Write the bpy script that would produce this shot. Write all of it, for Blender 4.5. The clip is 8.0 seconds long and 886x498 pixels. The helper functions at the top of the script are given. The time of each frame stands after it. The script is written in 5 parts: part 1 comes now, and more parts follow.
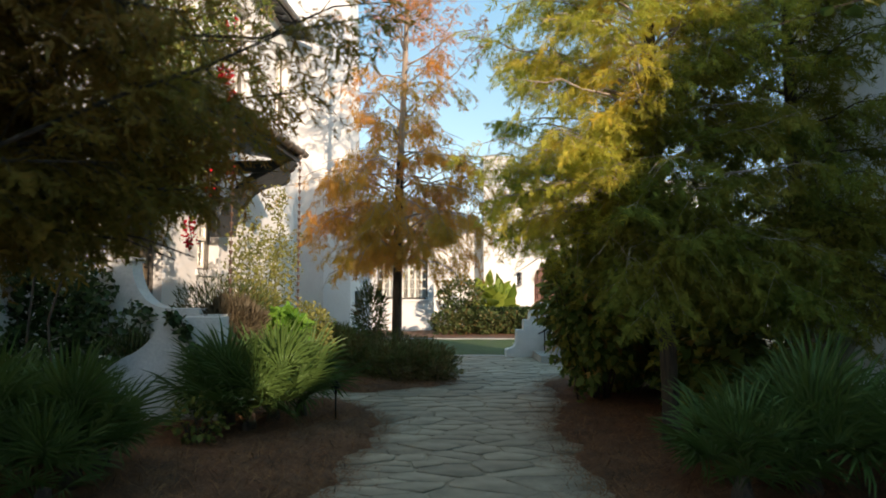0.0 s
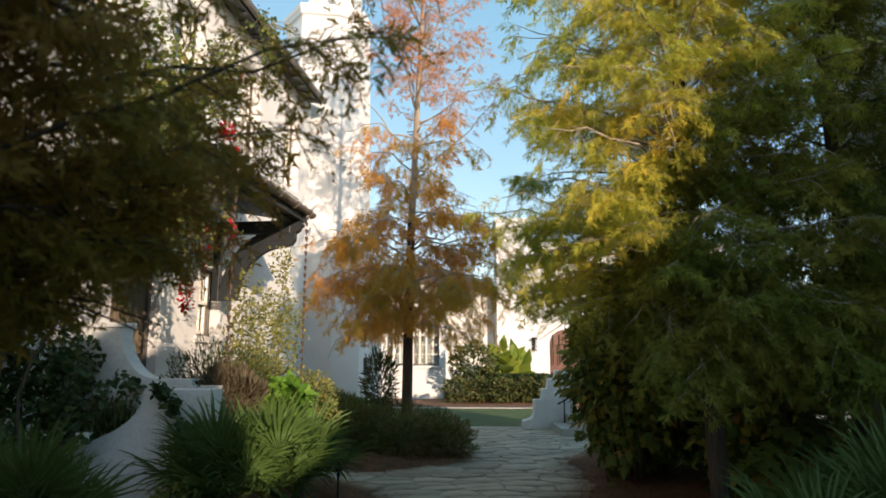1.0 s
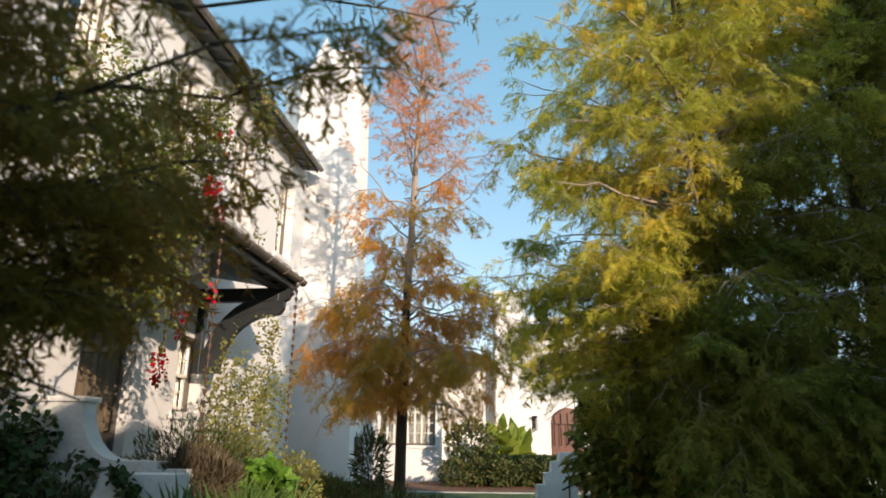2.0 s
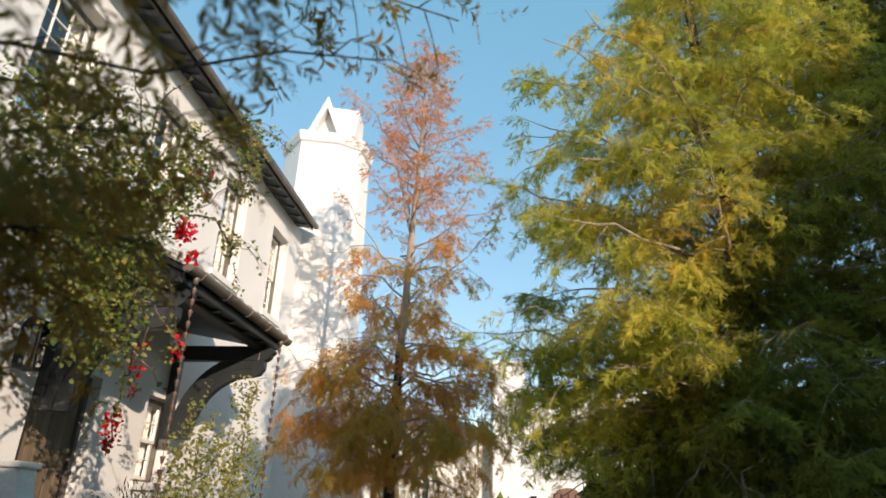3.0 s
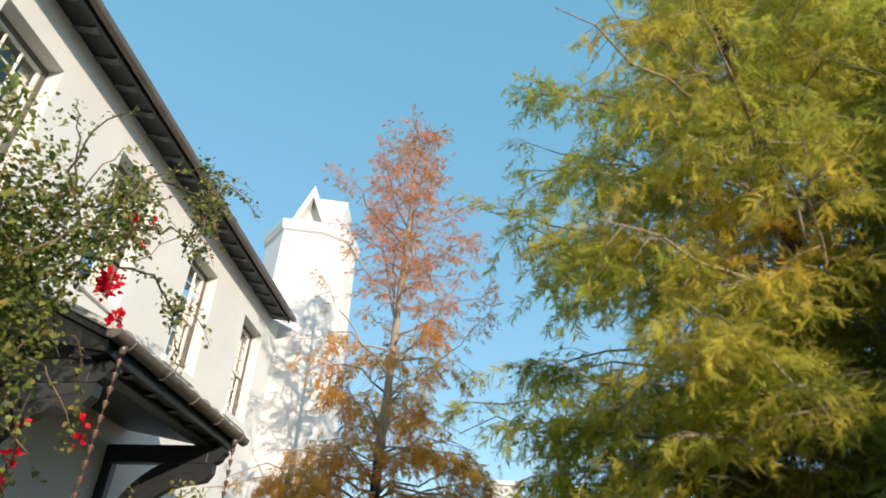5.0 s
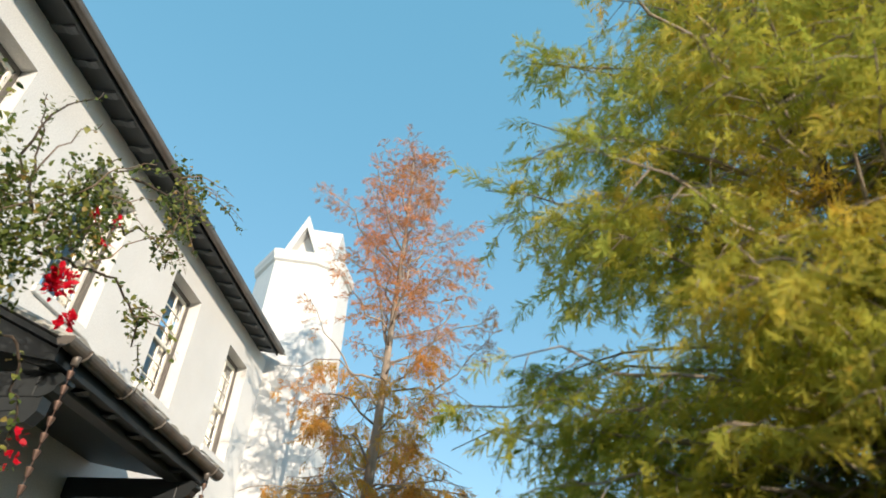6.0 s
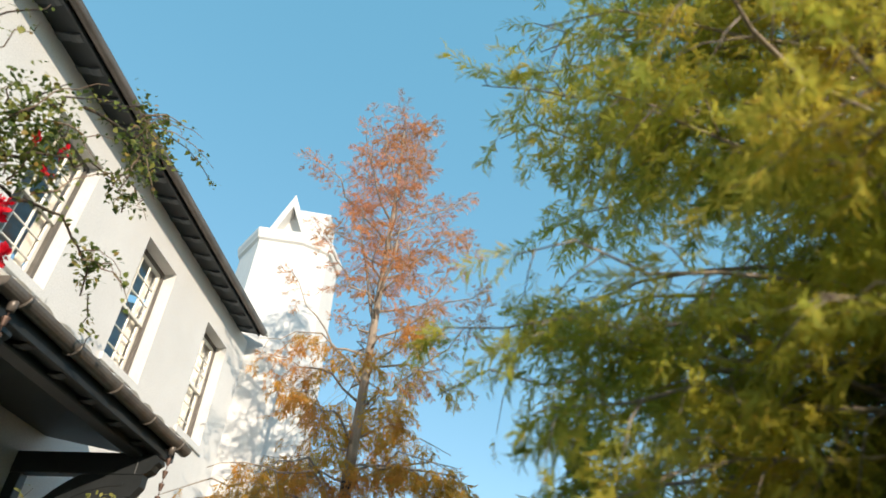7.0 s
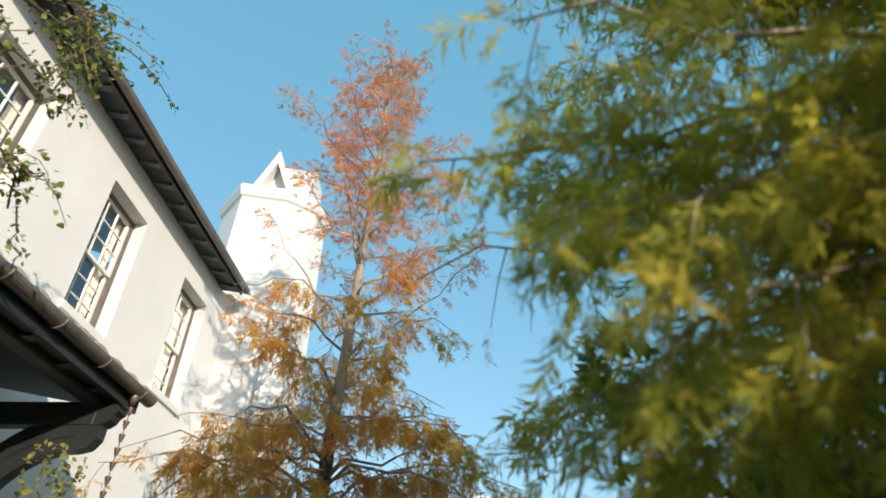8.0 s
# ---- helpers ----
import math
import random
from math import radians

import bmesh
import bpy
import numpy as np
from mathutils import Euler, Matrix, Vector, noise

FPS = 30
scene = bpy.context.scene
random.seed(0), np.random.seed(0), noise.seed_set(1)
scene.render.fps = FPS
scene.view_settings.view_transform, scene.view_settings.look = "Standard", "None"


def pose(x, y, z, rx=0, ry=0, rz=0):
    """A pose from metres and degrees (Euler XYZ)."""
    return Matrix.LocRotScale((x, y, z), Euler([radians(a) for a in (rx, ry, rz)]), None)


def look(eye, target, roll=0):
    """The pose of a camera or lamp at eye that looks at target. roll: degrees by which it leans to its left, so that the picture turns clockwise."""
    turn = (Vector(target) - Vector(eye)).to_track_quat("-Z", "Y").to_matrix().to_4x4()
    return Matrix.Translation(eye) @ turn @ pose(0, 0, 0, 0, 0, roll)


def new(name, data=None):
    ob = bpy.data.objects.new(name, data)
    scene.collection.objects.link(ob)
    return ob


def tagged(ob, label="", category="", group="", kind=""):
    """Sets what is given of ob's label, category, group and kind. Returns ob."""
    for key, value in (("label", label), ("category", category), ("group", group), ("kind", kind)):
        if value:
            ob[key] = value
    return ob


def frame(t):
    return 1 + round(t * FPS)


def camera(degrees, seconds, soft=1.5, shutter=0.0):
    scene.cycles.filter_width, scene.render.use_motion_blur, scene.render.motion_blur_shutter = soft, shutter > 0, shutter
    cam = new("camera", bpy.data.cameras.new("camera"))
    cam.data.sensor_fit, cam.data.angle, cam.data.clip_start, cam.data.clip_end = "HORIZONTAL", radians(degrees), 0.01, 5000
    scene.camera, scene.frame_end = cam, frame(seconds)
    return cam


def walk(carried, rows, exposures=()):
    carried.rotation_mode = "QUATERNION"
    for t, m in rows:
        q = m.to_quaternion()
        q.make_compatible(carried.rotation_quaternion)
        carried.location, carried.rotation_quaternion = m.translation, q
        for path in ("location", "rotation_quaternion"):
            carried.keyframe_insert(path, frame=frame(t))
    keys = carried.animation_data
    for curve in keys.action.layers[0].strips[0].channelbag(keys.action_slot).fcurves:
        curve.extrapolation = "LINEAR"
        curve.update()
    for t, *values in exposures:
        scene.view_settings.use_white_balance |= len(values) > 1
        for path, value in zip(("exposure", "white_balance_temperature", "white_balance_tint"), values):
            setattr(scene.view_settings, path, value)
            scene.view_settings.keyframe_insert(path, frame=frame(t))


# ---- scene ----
cam = camera(68.7, 8.0, soft=1.75)
PATH = [
    (0, (0.0, 0.056, 1.457), (-0.005, 2.051, 1.594), 0.1),
    (0.5, (-0.018, 0.375, 1.492), (-0.02, 2.363, 1.714), 0.1),
    (1, (-0.038, 0.652, 1.507), (-0.077, 2.623, 1.839), 0.1),
    (1.5, (-0.05, 0.914, 1.523), (-0.089, 2.863, 1.97), 0.4),
    (1.7, (-0.055, 1.03, 1.527), (-0.088, 2.969, 2.018), 0.3),
    (3, (-0.006, 1.917, 1.577), (-0.042, 3.767, 2.337), 2.1),
    (3.5, (0.034, 2.253, 1.584), (-0.017, 4.063, 2.432), 1.7),
    (4, (0.052, 2.603, 1.605), (-0.007, 4.372, 2.537), 1.9),
    (4.5, (0.04, 2.931, 1.619), (0.005, 4.66, 2.624), 2.2),
    (6, (0.107, 3.941, 1.618), (0.077, 5.538, 2.822), 3.2),
    (6.5, (0.144, 4.298, 1.615), (0.113, 5.883, 2.835), 3.7),
    (7, (0.149, 4.694, 1.602), (0.141, 6.287, 2.811), 3.4),
    (7.5, (0.185, 5.115, 1.587), (0.171, 6.723, 2.776), 3.2),
    (8, (0.239, 5.537, 1.587), (0.248, 7.166, 2.747), 2.4),
]
EXPOSURES = [(0.0, 0.66, 8600, 25), (1.7, 0.57, 8400, 25), (3.0, 0.50, 8000, 23), (4.5, 0.50, 7700, 19), (6.5, 0.50, 7600, 16), (8.0, 0.51, 7600, 16)]
cam.data.dof.use_dof, cam.data.dof.focus_distance, cam.data.dof.aperture_fstop = True, 10.0, 1.8
walk(cam, [(t, look(eye, target, roll)) for t, eye, target, roll in PATH], EXPOSURES)

# ---- light ----
SUN_EL, SUN_AZ = 15.5, 151.0   # degrees; azimuth clockwise from +y
world = bpy.data.worlds.new("sky")
scene.world = world
world.use_nodes = True
wn = world.node_tree
sky = wn.nodes.new("ShaderNodeTexSky")
sky.sky_type, sky.sun_disc = "NISHITA", False
sky.sun_elevation, sky.sun_rotation = radians(SUN_EL + 9), radians(SUN_AZ)
sky.air_density, sky.dust_density, sky.ozone_density = 1.0, 0.0, 0.8
bg = wn.nodes["Background"]
clear = wn.nodes.new("ShaderNodeMix")   # a clean autumn sky: deep and even, a little less red in it
clear.data_type, clear.blend_type = "RGBA", "MIX"
clear.inputs[0].default_value = 0.62
clear.inputs[7].default_value = (0.24, 1.58, 2.55, 1)
wn.links.new(sky.outputs[0], clear.inputs[6])
wn.links.new(clear.outputs[2], bg.inputs[0])
bg.inputs[1].default_value = 0.235
sun_dir = Vector((math.sin(radians(SUN_AZ)) * math.cos(radians(SUN_EL)), math.cos(radians(SUN_AZ)) * math.cos(radians(SUN_EL)), math.sin(radians(SUN_EL))))
sun_data = bpy.data.lights.new("sun", "SUN")
sun_data.energy, sun_data.angle, sun_data.color = 3.7, radians(0.55), (1.0, 0.955, 0.85)
sun = new("sun", sun_data)
sun.matrix_world = look(sun_dir * 60, (0, 0, 0))


# ---- materials ----
def base_mat(name):
    m = bpy.data.materials.new(name)
    m.use_nodes = True
    nt = m.node_tree
    return m, nt, nt.nodes["Principled BSDF"]


def noise_node(nt, scale, detail=4.0, rough=0.55, vec=None):
    n = nt.nodes.new("ShaderNodeTexNoise")
    n.inputs["Scale"].default_value, n.inputs["Detail"].default_value, n.inputs["Roughness"].default_value = scale, detail, rough
    if vec is not None:
        nt.links.new(vec, n.inputs["Vector"])
    return n


def ramp(nt, fac, stops):
    r = nt.nodes.new("ShaderNodeValToRGB")
    while len(r.color_ramp.elements) < len(stops):
        r.color_ramp.elements.new(0.5)
    for e, (p, c) in zip(r.color_ramp.elements, stops):
        e.position, e.color = p, (*c, 1)
    nt.links.new(fac, r.inputs[0])
    return r.outputs[0]


def mix(nt, fac, a, b, mode="MIX"):
    n = nt.nodes.new("ShaderNodeMix")
    n.data_type, n.blend_type = "RGBA", mode
    for sock, v in ((n.inputs[0], fac), (n.inputs[6], a), (n.inputs[7], b)):
        if isinstance(v, (int, float)):
            sock.default_value = v
        elif isinstance(v, tuple):
            sock.default_value = (*v, 1)
        else:
            nt.links.new(v, sock)
    return n.outputs[2]


def surface(name, a, b, rough=0.8, big=0.7, fine=30.0, bump=0.15, dist=0.004, metal=0.0, stretch=(1, 1, 1), spread=0.0):
    """Two-scale mottled surface: broad stains and fine grain, with relief."""
    m, nt, p = base_mat(name)
    tc = nt.nodes.new("ShaderNodeTexCoord")
    mp = nt.nodes.new("ShaderNodeMapping")
    mp.inputs["Scale"].default_value = stretch
    nt.links.new(tc.outputs["Object"], mp.inputs[0])
    n1, n2 = noise_node(nt, big, 5, 0.6, mp.outputs[0]), noise_node(nt, fine, 5, 0.6, mp.outputs[0])
    c = mix(nt, ramp(nt, n1.outputs[0], [(0.35, (0, 0, 0)), (0.68, (1, 1, 1))]), a, b)
    g = ramp(nt, n2.outputs[0], [(0.25, (0.82, 0.82, 0.82)), (0.75, (1.1, 1.1, 1.1))])
    c = mix(nt, 1.0, c, g, "MULTIPLY")
    if spread:
        oi = nt.nodes.new("ShaderNodeObjectInfo")
        lo, hi = 1 - spread, 1 + spread * 0.6
        c = mix(nt, 1.0, c, ramp(nt, oi.outputs["Random"], [(0.0, (lo, lo, lo)), (1.0, (hi, hi, hi))]), "MULTIPLY")
    nt.links.new(c, p.inputs["Base Color"])
    p.inputs["Roughness"].default_value, p.inputs["Metallic"].default_value = rough, metal
    if bump:
        bn = nt.nodes.new("ShaderNodeBump")
        bn.inputs["Strength"].default_value, bn.inputs["Distance"].default_value = bump, dist
        nt.links.new(n2.outputs[0], bn.inputs["Height"])
        nt.links.new(bn.outputs[0], p.inputs["Normal"])
    return m


def leaf_mat(name, stops, patch=0.9, patch_stops=None, trans=0.35, rough=0.5):
    """Leaves: each leaf its own hue, drifting over the crown, with light passing through."""
    m, nt, p = base_mat(name)
    geo = nt.nodes.new("ShaderNodeNewGeometry")
    c = ramp(nt, geo.outputs["Random Per Island"], stops)
    tc = nt.nodes.new("ShaderNodeTexCoord")
    if patch_stops:
        n1 = noise_node(nt, patch, 3, 0.5, tc.outputs["Object"])
        c = mix(nt, 0.6, c, ramp(nt, n1.outputs[0], patch_stops))
    nt.links.new(c, p.inputs["Base Color"])
    p.inputs["Roughness"].default_value = rough
    p.inputs["Specular IOR Level"].default_value = 0.2
    tr = nt.nodes.new("ShaderNodeBsdfTranslucent")
    nt.links.new(c, tr.inputs[0])
    ms = nt.nodes.new("ShaderNodeMixShader")
    ms.inputs[0].default_value = trans
    nt.links.new(p.outputs[0], ms.inputs[1])
    nt.links.new(tr.outputs[0], ms.inputs[2])
    nt.links.new(ms.outputs[0], nt.nodes["Material Output"].inputs[0])
    return m


STUCCO = surface("stucco", (0.73, 0.72, 0.70), (0.67, 0.66, 0.64), 0.85, 0.9, 55, 0.25, 0.004)
STUCCO_OLD = surface("weathered stucco", (0.76, 0.75, 0.72), (0.60, 0.60, 0.57), 0.88, 2.2, 40, 0.35, 0.006)
DARK_PAINT = surface("dark paint", (0.018, 0.022, 0.024), (0.032, 0.036, 0.038), 0.45, 1.5, 40, 0.08, 0.002)
RAFTER = surface("grey paint", (0.075, 0.083, 0.088), (0.10, 0.11, 0.115), 0.5, 1.5, 40, 0.08, 0.002)
GUTTER = surface("weathered copper", (0.20, 0.172, 0.15), (0.13, 0.112, 0.098), 0.42, 3, 60, 0.1, 0.002, metal=0.35)
SASH = surface("cream paint", (0.78, 0.75, 0.68), (0.72, 0.69, 0.62), 0.45, 3, 50, 0.05, 0.001)
CASING = surface("brown paint", (0.13, 0.115, 0.10), (0.09, 0.08, 0.07), 0.5, 3, 50, 0.1, 0.001)
CURTAIN = surface("curtain cloth", (0.62, 0.58, 0.50), (0.54, 0.50, 0.43), 0.9, 4, 80, 0.2, 0.003, stretch=(1, 1, 0.1))
DOOR_WOOD = surface("aged wood", (0.20, 0.145, 0.09), (0.13, 0.095, 0.06), 0.6, 2.5, 25, 0.4, 0.004, stretch=(6, 6, 0.5), spread=0.2)
TILE = surface("roof tile", (0.55, 0.53, 0.48), (0.36, 0.35, 0.32), 0.8, 3, 40, 0.3, 0.005, spread=0.15)
SLATE = surface("slate", (0.12, 0.13, 0.14), (0.08, 0.085, 0.09), 0.6, 2, 30, 0.3, 0.005)
STONE = surface("limestone", (0.44, 0.355, 0.26), (0.20, 0.165, 0.12), 0.75, 2.6, 22, 0.7, 0.010, spread=0.26)
SAND = surface("joint sand", (0.37, 0.30, 0.215), (0.20, 0.165, 0.115), 0.95, 4, 60, 0.6, 0.006)
STRAW = surface("pine straw", (0.23, 0.095, 0.045), (0.11, 0.048, 0.026), 0.9, 3.5, 45, 1.0, 0.03)
GRASS = surface("lawn", (0.05, 0.10, 0.022), (0.035, 0.07, 0.016), 0.9, 1.2, 90, 0.9, 0.02)
KERB = surface("kerb stone", (0.48, 0.46, 0.42), (0.36, 0.35, 0.32), 0.8, 2, 40, 0.3, 0.004)
BARK = surface("bark", (0.115, 0.078, 0.054), (0.038, 0.028, 0.022), 0.92, 7, 16, 1.0, 0.03, stretch=(4, 4, 0.45))
BARK_PALE = surface("pale bark", (0.46, 0.385, 0.31), (0.26, 0.20, 0.155), 0.85, 4, 30, 0.7, 0.012, stretch=(3, 3, 0.5))
VINE_WOOD = surface("vine wood", (0.30, 0.21, 0.15), (0.18, 0.12, 0.085), 0.85, 4, 40, 0.4, 0.003, stretch=(3, 3, 0.6))
IRON = surface("black iron", (0.012, 0.012, 0.013), (0.02, 0.02, 0.02), 0.4, 4, 50, 0.1, 0.001, metal=0.6)
COPPER = surface("old copper", (0.20, 0.115, 0.085), (0.13, 0.085, 0.07), 0.45, 5, 60, 0.1, 0.001, metal=0.6)
RED_DOOR = surface("stained door wood", (0.16, 0.055, 0.03), (0.09, 0.03, 0.02), 0.4, 4, 30, 0.2, 0.003, stretch=(6, 6, 0.5))

CYPRESS_GOLD = leaf_mat("cypress gold", [(0.0, (0.33, 0.39, 0.07)), (0.45, (0.54, 0.53, 0.09)), (0.8, (0.71, 0.61, 0.11)), (0.95, (0.76, 0.49, 0.075)), (1.0, (0.72, 0.28, 0.07))], 1.4,
                        [(0.34, (0.25, 0.35, 0.06)), (0.48, (0.49, 0.50, 0.09)), (0.60, (0.68, 0.56, 0.10)), (0.68, (0.74, 0.46, 0.07)), (0.78, (0.70, 0.30, 0.06))], 0.58, 0.65)
# the green cypress's leaves; also the painted shade inside the golden cypress
CYPRESS_GREEN_AND_SHADE = leaf_mat("cypress green and shade", [(0.0, (0.14, 0.19, 0.036)), (0.6, (0.26, 0.27, 0.045)), (0.9, (0.42, 0.36, 0.06)), (1.0, (0.42, 0.22, 0.05))], 1.2,
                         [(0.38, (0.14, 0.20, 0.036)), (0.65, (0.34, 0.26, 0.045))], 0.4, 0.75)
CYPRESS_RUST = leaf_mat("cypress rust", [(0.0, (0.60, 0.25, 0.10)), (0.5, (0.72, 0.30, 0.14)), (0.85, (0.78, 0.36, 0.18)), (1.0, (0.70, 0.40, 0.12))], 0.6,
                        [(0.35, (0.66, 0.33, 0.10)), (0.55, (0.74, 0.30, 0.14)), (0.7, (0.74, 0.28, 0.16))], 0.5)
CYPRESS_AMBER = leaf_mat("cypress amber", [(0.0, (0.52, 0.42, 0.09)), (0.5, (0.74, 0.41, 0.08)), (1.0, (0.78, 0.37, 0.12))], 0.9,
                         [(0.36, (0.52, 0.43, 0.08)), (0.5, (0.74, 0.40, 0.08)), (0.66, (0.72, 0.30, 0.11))], 0.58)
CYPRESS_BROWN = leaf_mat("cypress brown", [(0.0, (0.20, 0.19, 0.035)), (0.5, (0.30, 0.17, 0.032)), (1.0, (0.42, 0.19, 0.04))], 0.9,
                         [(0.40, (0.19, 0.19, 0.033)), (0.62, (0.33, 0.16, 0.034))], 0.5)
VINE_LEAF = leaf_mat("vine leaf", [(0.0, (0.06, 0.10, 0.025)), (0.6, (0.16, 0.20, 0.045)), (0.9, (0.30, 0.29, 0.075)), (1.0, (0.34, 0.20, 0.06))], 1.5, None, 0.4, 0.4)
IVY_LEAF = leaf_mat("ivy leaf", [(0.0, (0.02, 0.05, 0.014)), (1.0, (0.05, 0.085, 0.025))], 1.5, None, 0.2, 0.4)
BRACT = leaf_mat("red bract", [(0.0, (0.55, 0.005, 0.02)), (1.0, (0.80, 0.012, 0.035))], 1.5, None, 0.35, 0.5)
OAKLEAF = leaf_mat("lobed leaf", [(0.0, (0.08, 0.14, 0.03)), (0.6, (0.17, 0.22, 0.045)), (0.9, (0.34, 0.30, 0.06)), (1.0, (0.36, 0.20, 0.06))], 1.2, None, 0.3, 0.45)
SHRUB_DARK = leaf_mat("dark shrub leaf", [(0.0, (0.04, 0.07, 0.02)), (0.7, (0.085, 0.105, 0.035)), (1.0, (0.16, 0.10, 0.04))], 1.2, None, 0.2, 0.5)
JUNIPER = leaf_mat("juniper leaf", [(0.0, (0.07, 0.10, 0.028)), (0.6, (0.13, 0.14, 0.04)), (1.0, (0.24, 0.12, 0.05))], 1.6, [(0.4, (0.08, 0.12, 0.03)), (0.65, (0.20, 0.11, 0.05))], 0.25, 0.6)
SHRUB_LIGHT = leaf_mat("light shrub leaf", [(0.0, (0.16, 0.18, 0.05)), (1.0, (0.30, 0.28, 0.09))], 1.2, None, 0.35, 0.5)
SHRUB_OLIVE = leaf_mat("olive shrub leaf", [(0.0, (0.085, 0.065, 0.04)), (1.0, (0.16, 0.125, 0.075))], 1.2, None, 0.3, 0.6)
FERN_GREEN = leaf_mat("bright leaf", [(0.0, (0.08, 0.22, 0.03)), (1.0, (0.17, 0.34, 0.05))], 1.2, None, 0.4, 0.5)
PALMETTO = leaf_mat("palmetto blade", [(0.0, (0.05, 0.11, 0.03)), (0.7, (0.085, 0.15, 0.04)), (1.0, (0.14, 0.20, 0.05))], 2.0, None, 0.22, 0.4)
HEDGE = leaf_mat("hedge leaf", [(0.0, (0.015, 0.035, 0.012)), (1.0, (0.035, 0.06, 0.02))], 2.0, None, 0.15, 0.5)
BANANA = leaf_mat("broad leaf", [(0.0, (0.16, 0.24, 0.04)), (1.0, (0.28, 0.33, 0.06))], 2.0, None, 0.4, 0.4)
NEEDLE = leaf_mat("pine needle", [(0.0, (0.05, 0.022, 0.013)), (0.55, (0.22, 0.09, 0.042)), (1.0, (0.40, 0.19, 0.09))], 2.0, None, 0.1, 0.8)


def glass_mat(name, tint, rough=0.02):
    m, nt, p = base_mat(name)
    p.inputs["Base Color"].default_value = (*tint, 1)
    p.inputs["Roughness"].default_value = rough
    p.inputs["Transmission Weight"].default_value = 1.0
    p.inputs["IOR"].default_value = 1.5
    return m


GLASS = glass_mat("window glass", (0.93, 0.96, 0.97))


# ---- mesh helpers ----
def part(name, bm, material, parent=None, label="", m=None):
    me = bpy.data.meshes.new(name)
    bm.to_mesh(me)
    bm.free()
    return link_mesh(name, me, material, parent, label, m)


def link_mesh(name, me, material, parent=None, label="", m=None):
    if not me.materials:
        me.materials.append(material)
    ob = new(name, me)
    if parent:
        ob.parent = parent
    if m is not None:
        ob.matrix_basis = m
    if label:
        tagged(ob, label)
    return ob


def thing(name, label, category, m=None, group="", kind=""):
    ob = new(name)
    ob.empty_display_size = 0.2
    if m is not None:
        ob.matrix_basis = m
    return tagged(ob, label, category, group, kind)


def box(bm, x0, x1, y0, y1, z0, z1, bevel=0.0):
    """A box, with its edges rounded off where bevel is given."""
    r = bmesh.ops.create_cube(bm, size=1.0)
    vs = r["verts"]
    for v in vs:
        v.co = Vector(((x0 + x1) / 2 + v.co.x * (x1 - x0), (y0 + y1) / 2 + v.co.y * (y1 - y0), (z0 + z1) / 2 + v.co.z * (z1 - z0)))
    if bevel:
        es = list({e for v in vs for e in v.link_edges})
        bmesh.ops.bevel(bm, geom=es, offset=bevel, segments=2, affect="EDGES", profile=0.5)


def prism(bm, pts, axis, a, b):
    """A closed outline of (u, v) pushed along an axis from a to b."""
    def at(u, v, w):
        return {"x": (w, u, v), "y": (u, w, v), "z": (u, v, w)}[axis]
    lo = [bm.verts.new(at(u, v, a)) for u, v in pts]
    hi = [bm.verts.new(at(u, v, b)) for u, v in pts]
    n = len(pts)
    fs = [bm.faces.new(lo), bm.faces.new(hi[::-1])]
    for i in range(n):
        fs.append(bm.faces.new((lo[i], hi[i], hi[(i + 1) % n], lo[(i + 1) % n])))
    bmesh.ops.recalc_face_normals(bm, faces=fs)


def tube(bm, pts, radii, sides=8):
    pts = [Vector(p) for p in pts]
    rings = []
    for i, p in enumerate(pts):
        d = (pts[min(i + 1, len(pts) - 1)] - pts[max(i - 1, 0)]).normalized()
        a = d.orthogonal().normalized() if not rings else (rings[-1][1] - d * rings[-1][1].dot(d)).normalized()
        b = d.cross(a)
        r = radii[i] if isinstance(radii, (list, tuple)) else radii
        rings.append(([bm.verts.new(p + (a * math.cos(6.2832 * k / sides) + b * math.sin(6.2832 * k / sides)) * r) for k in range(sides)], a))
    for (r0, _), (r1, _) in zip(rings, rings[1:]):
        for k in range(sides):
            f = bm.faces.new((r0[k], r0[(k + 1) % sides], r1[(k + 1) % sides], r1[k]))
            f.smooth = True
    bm.faces.new(rings[0][0][::-1])
    bm.faces.new(rings[-1][0])


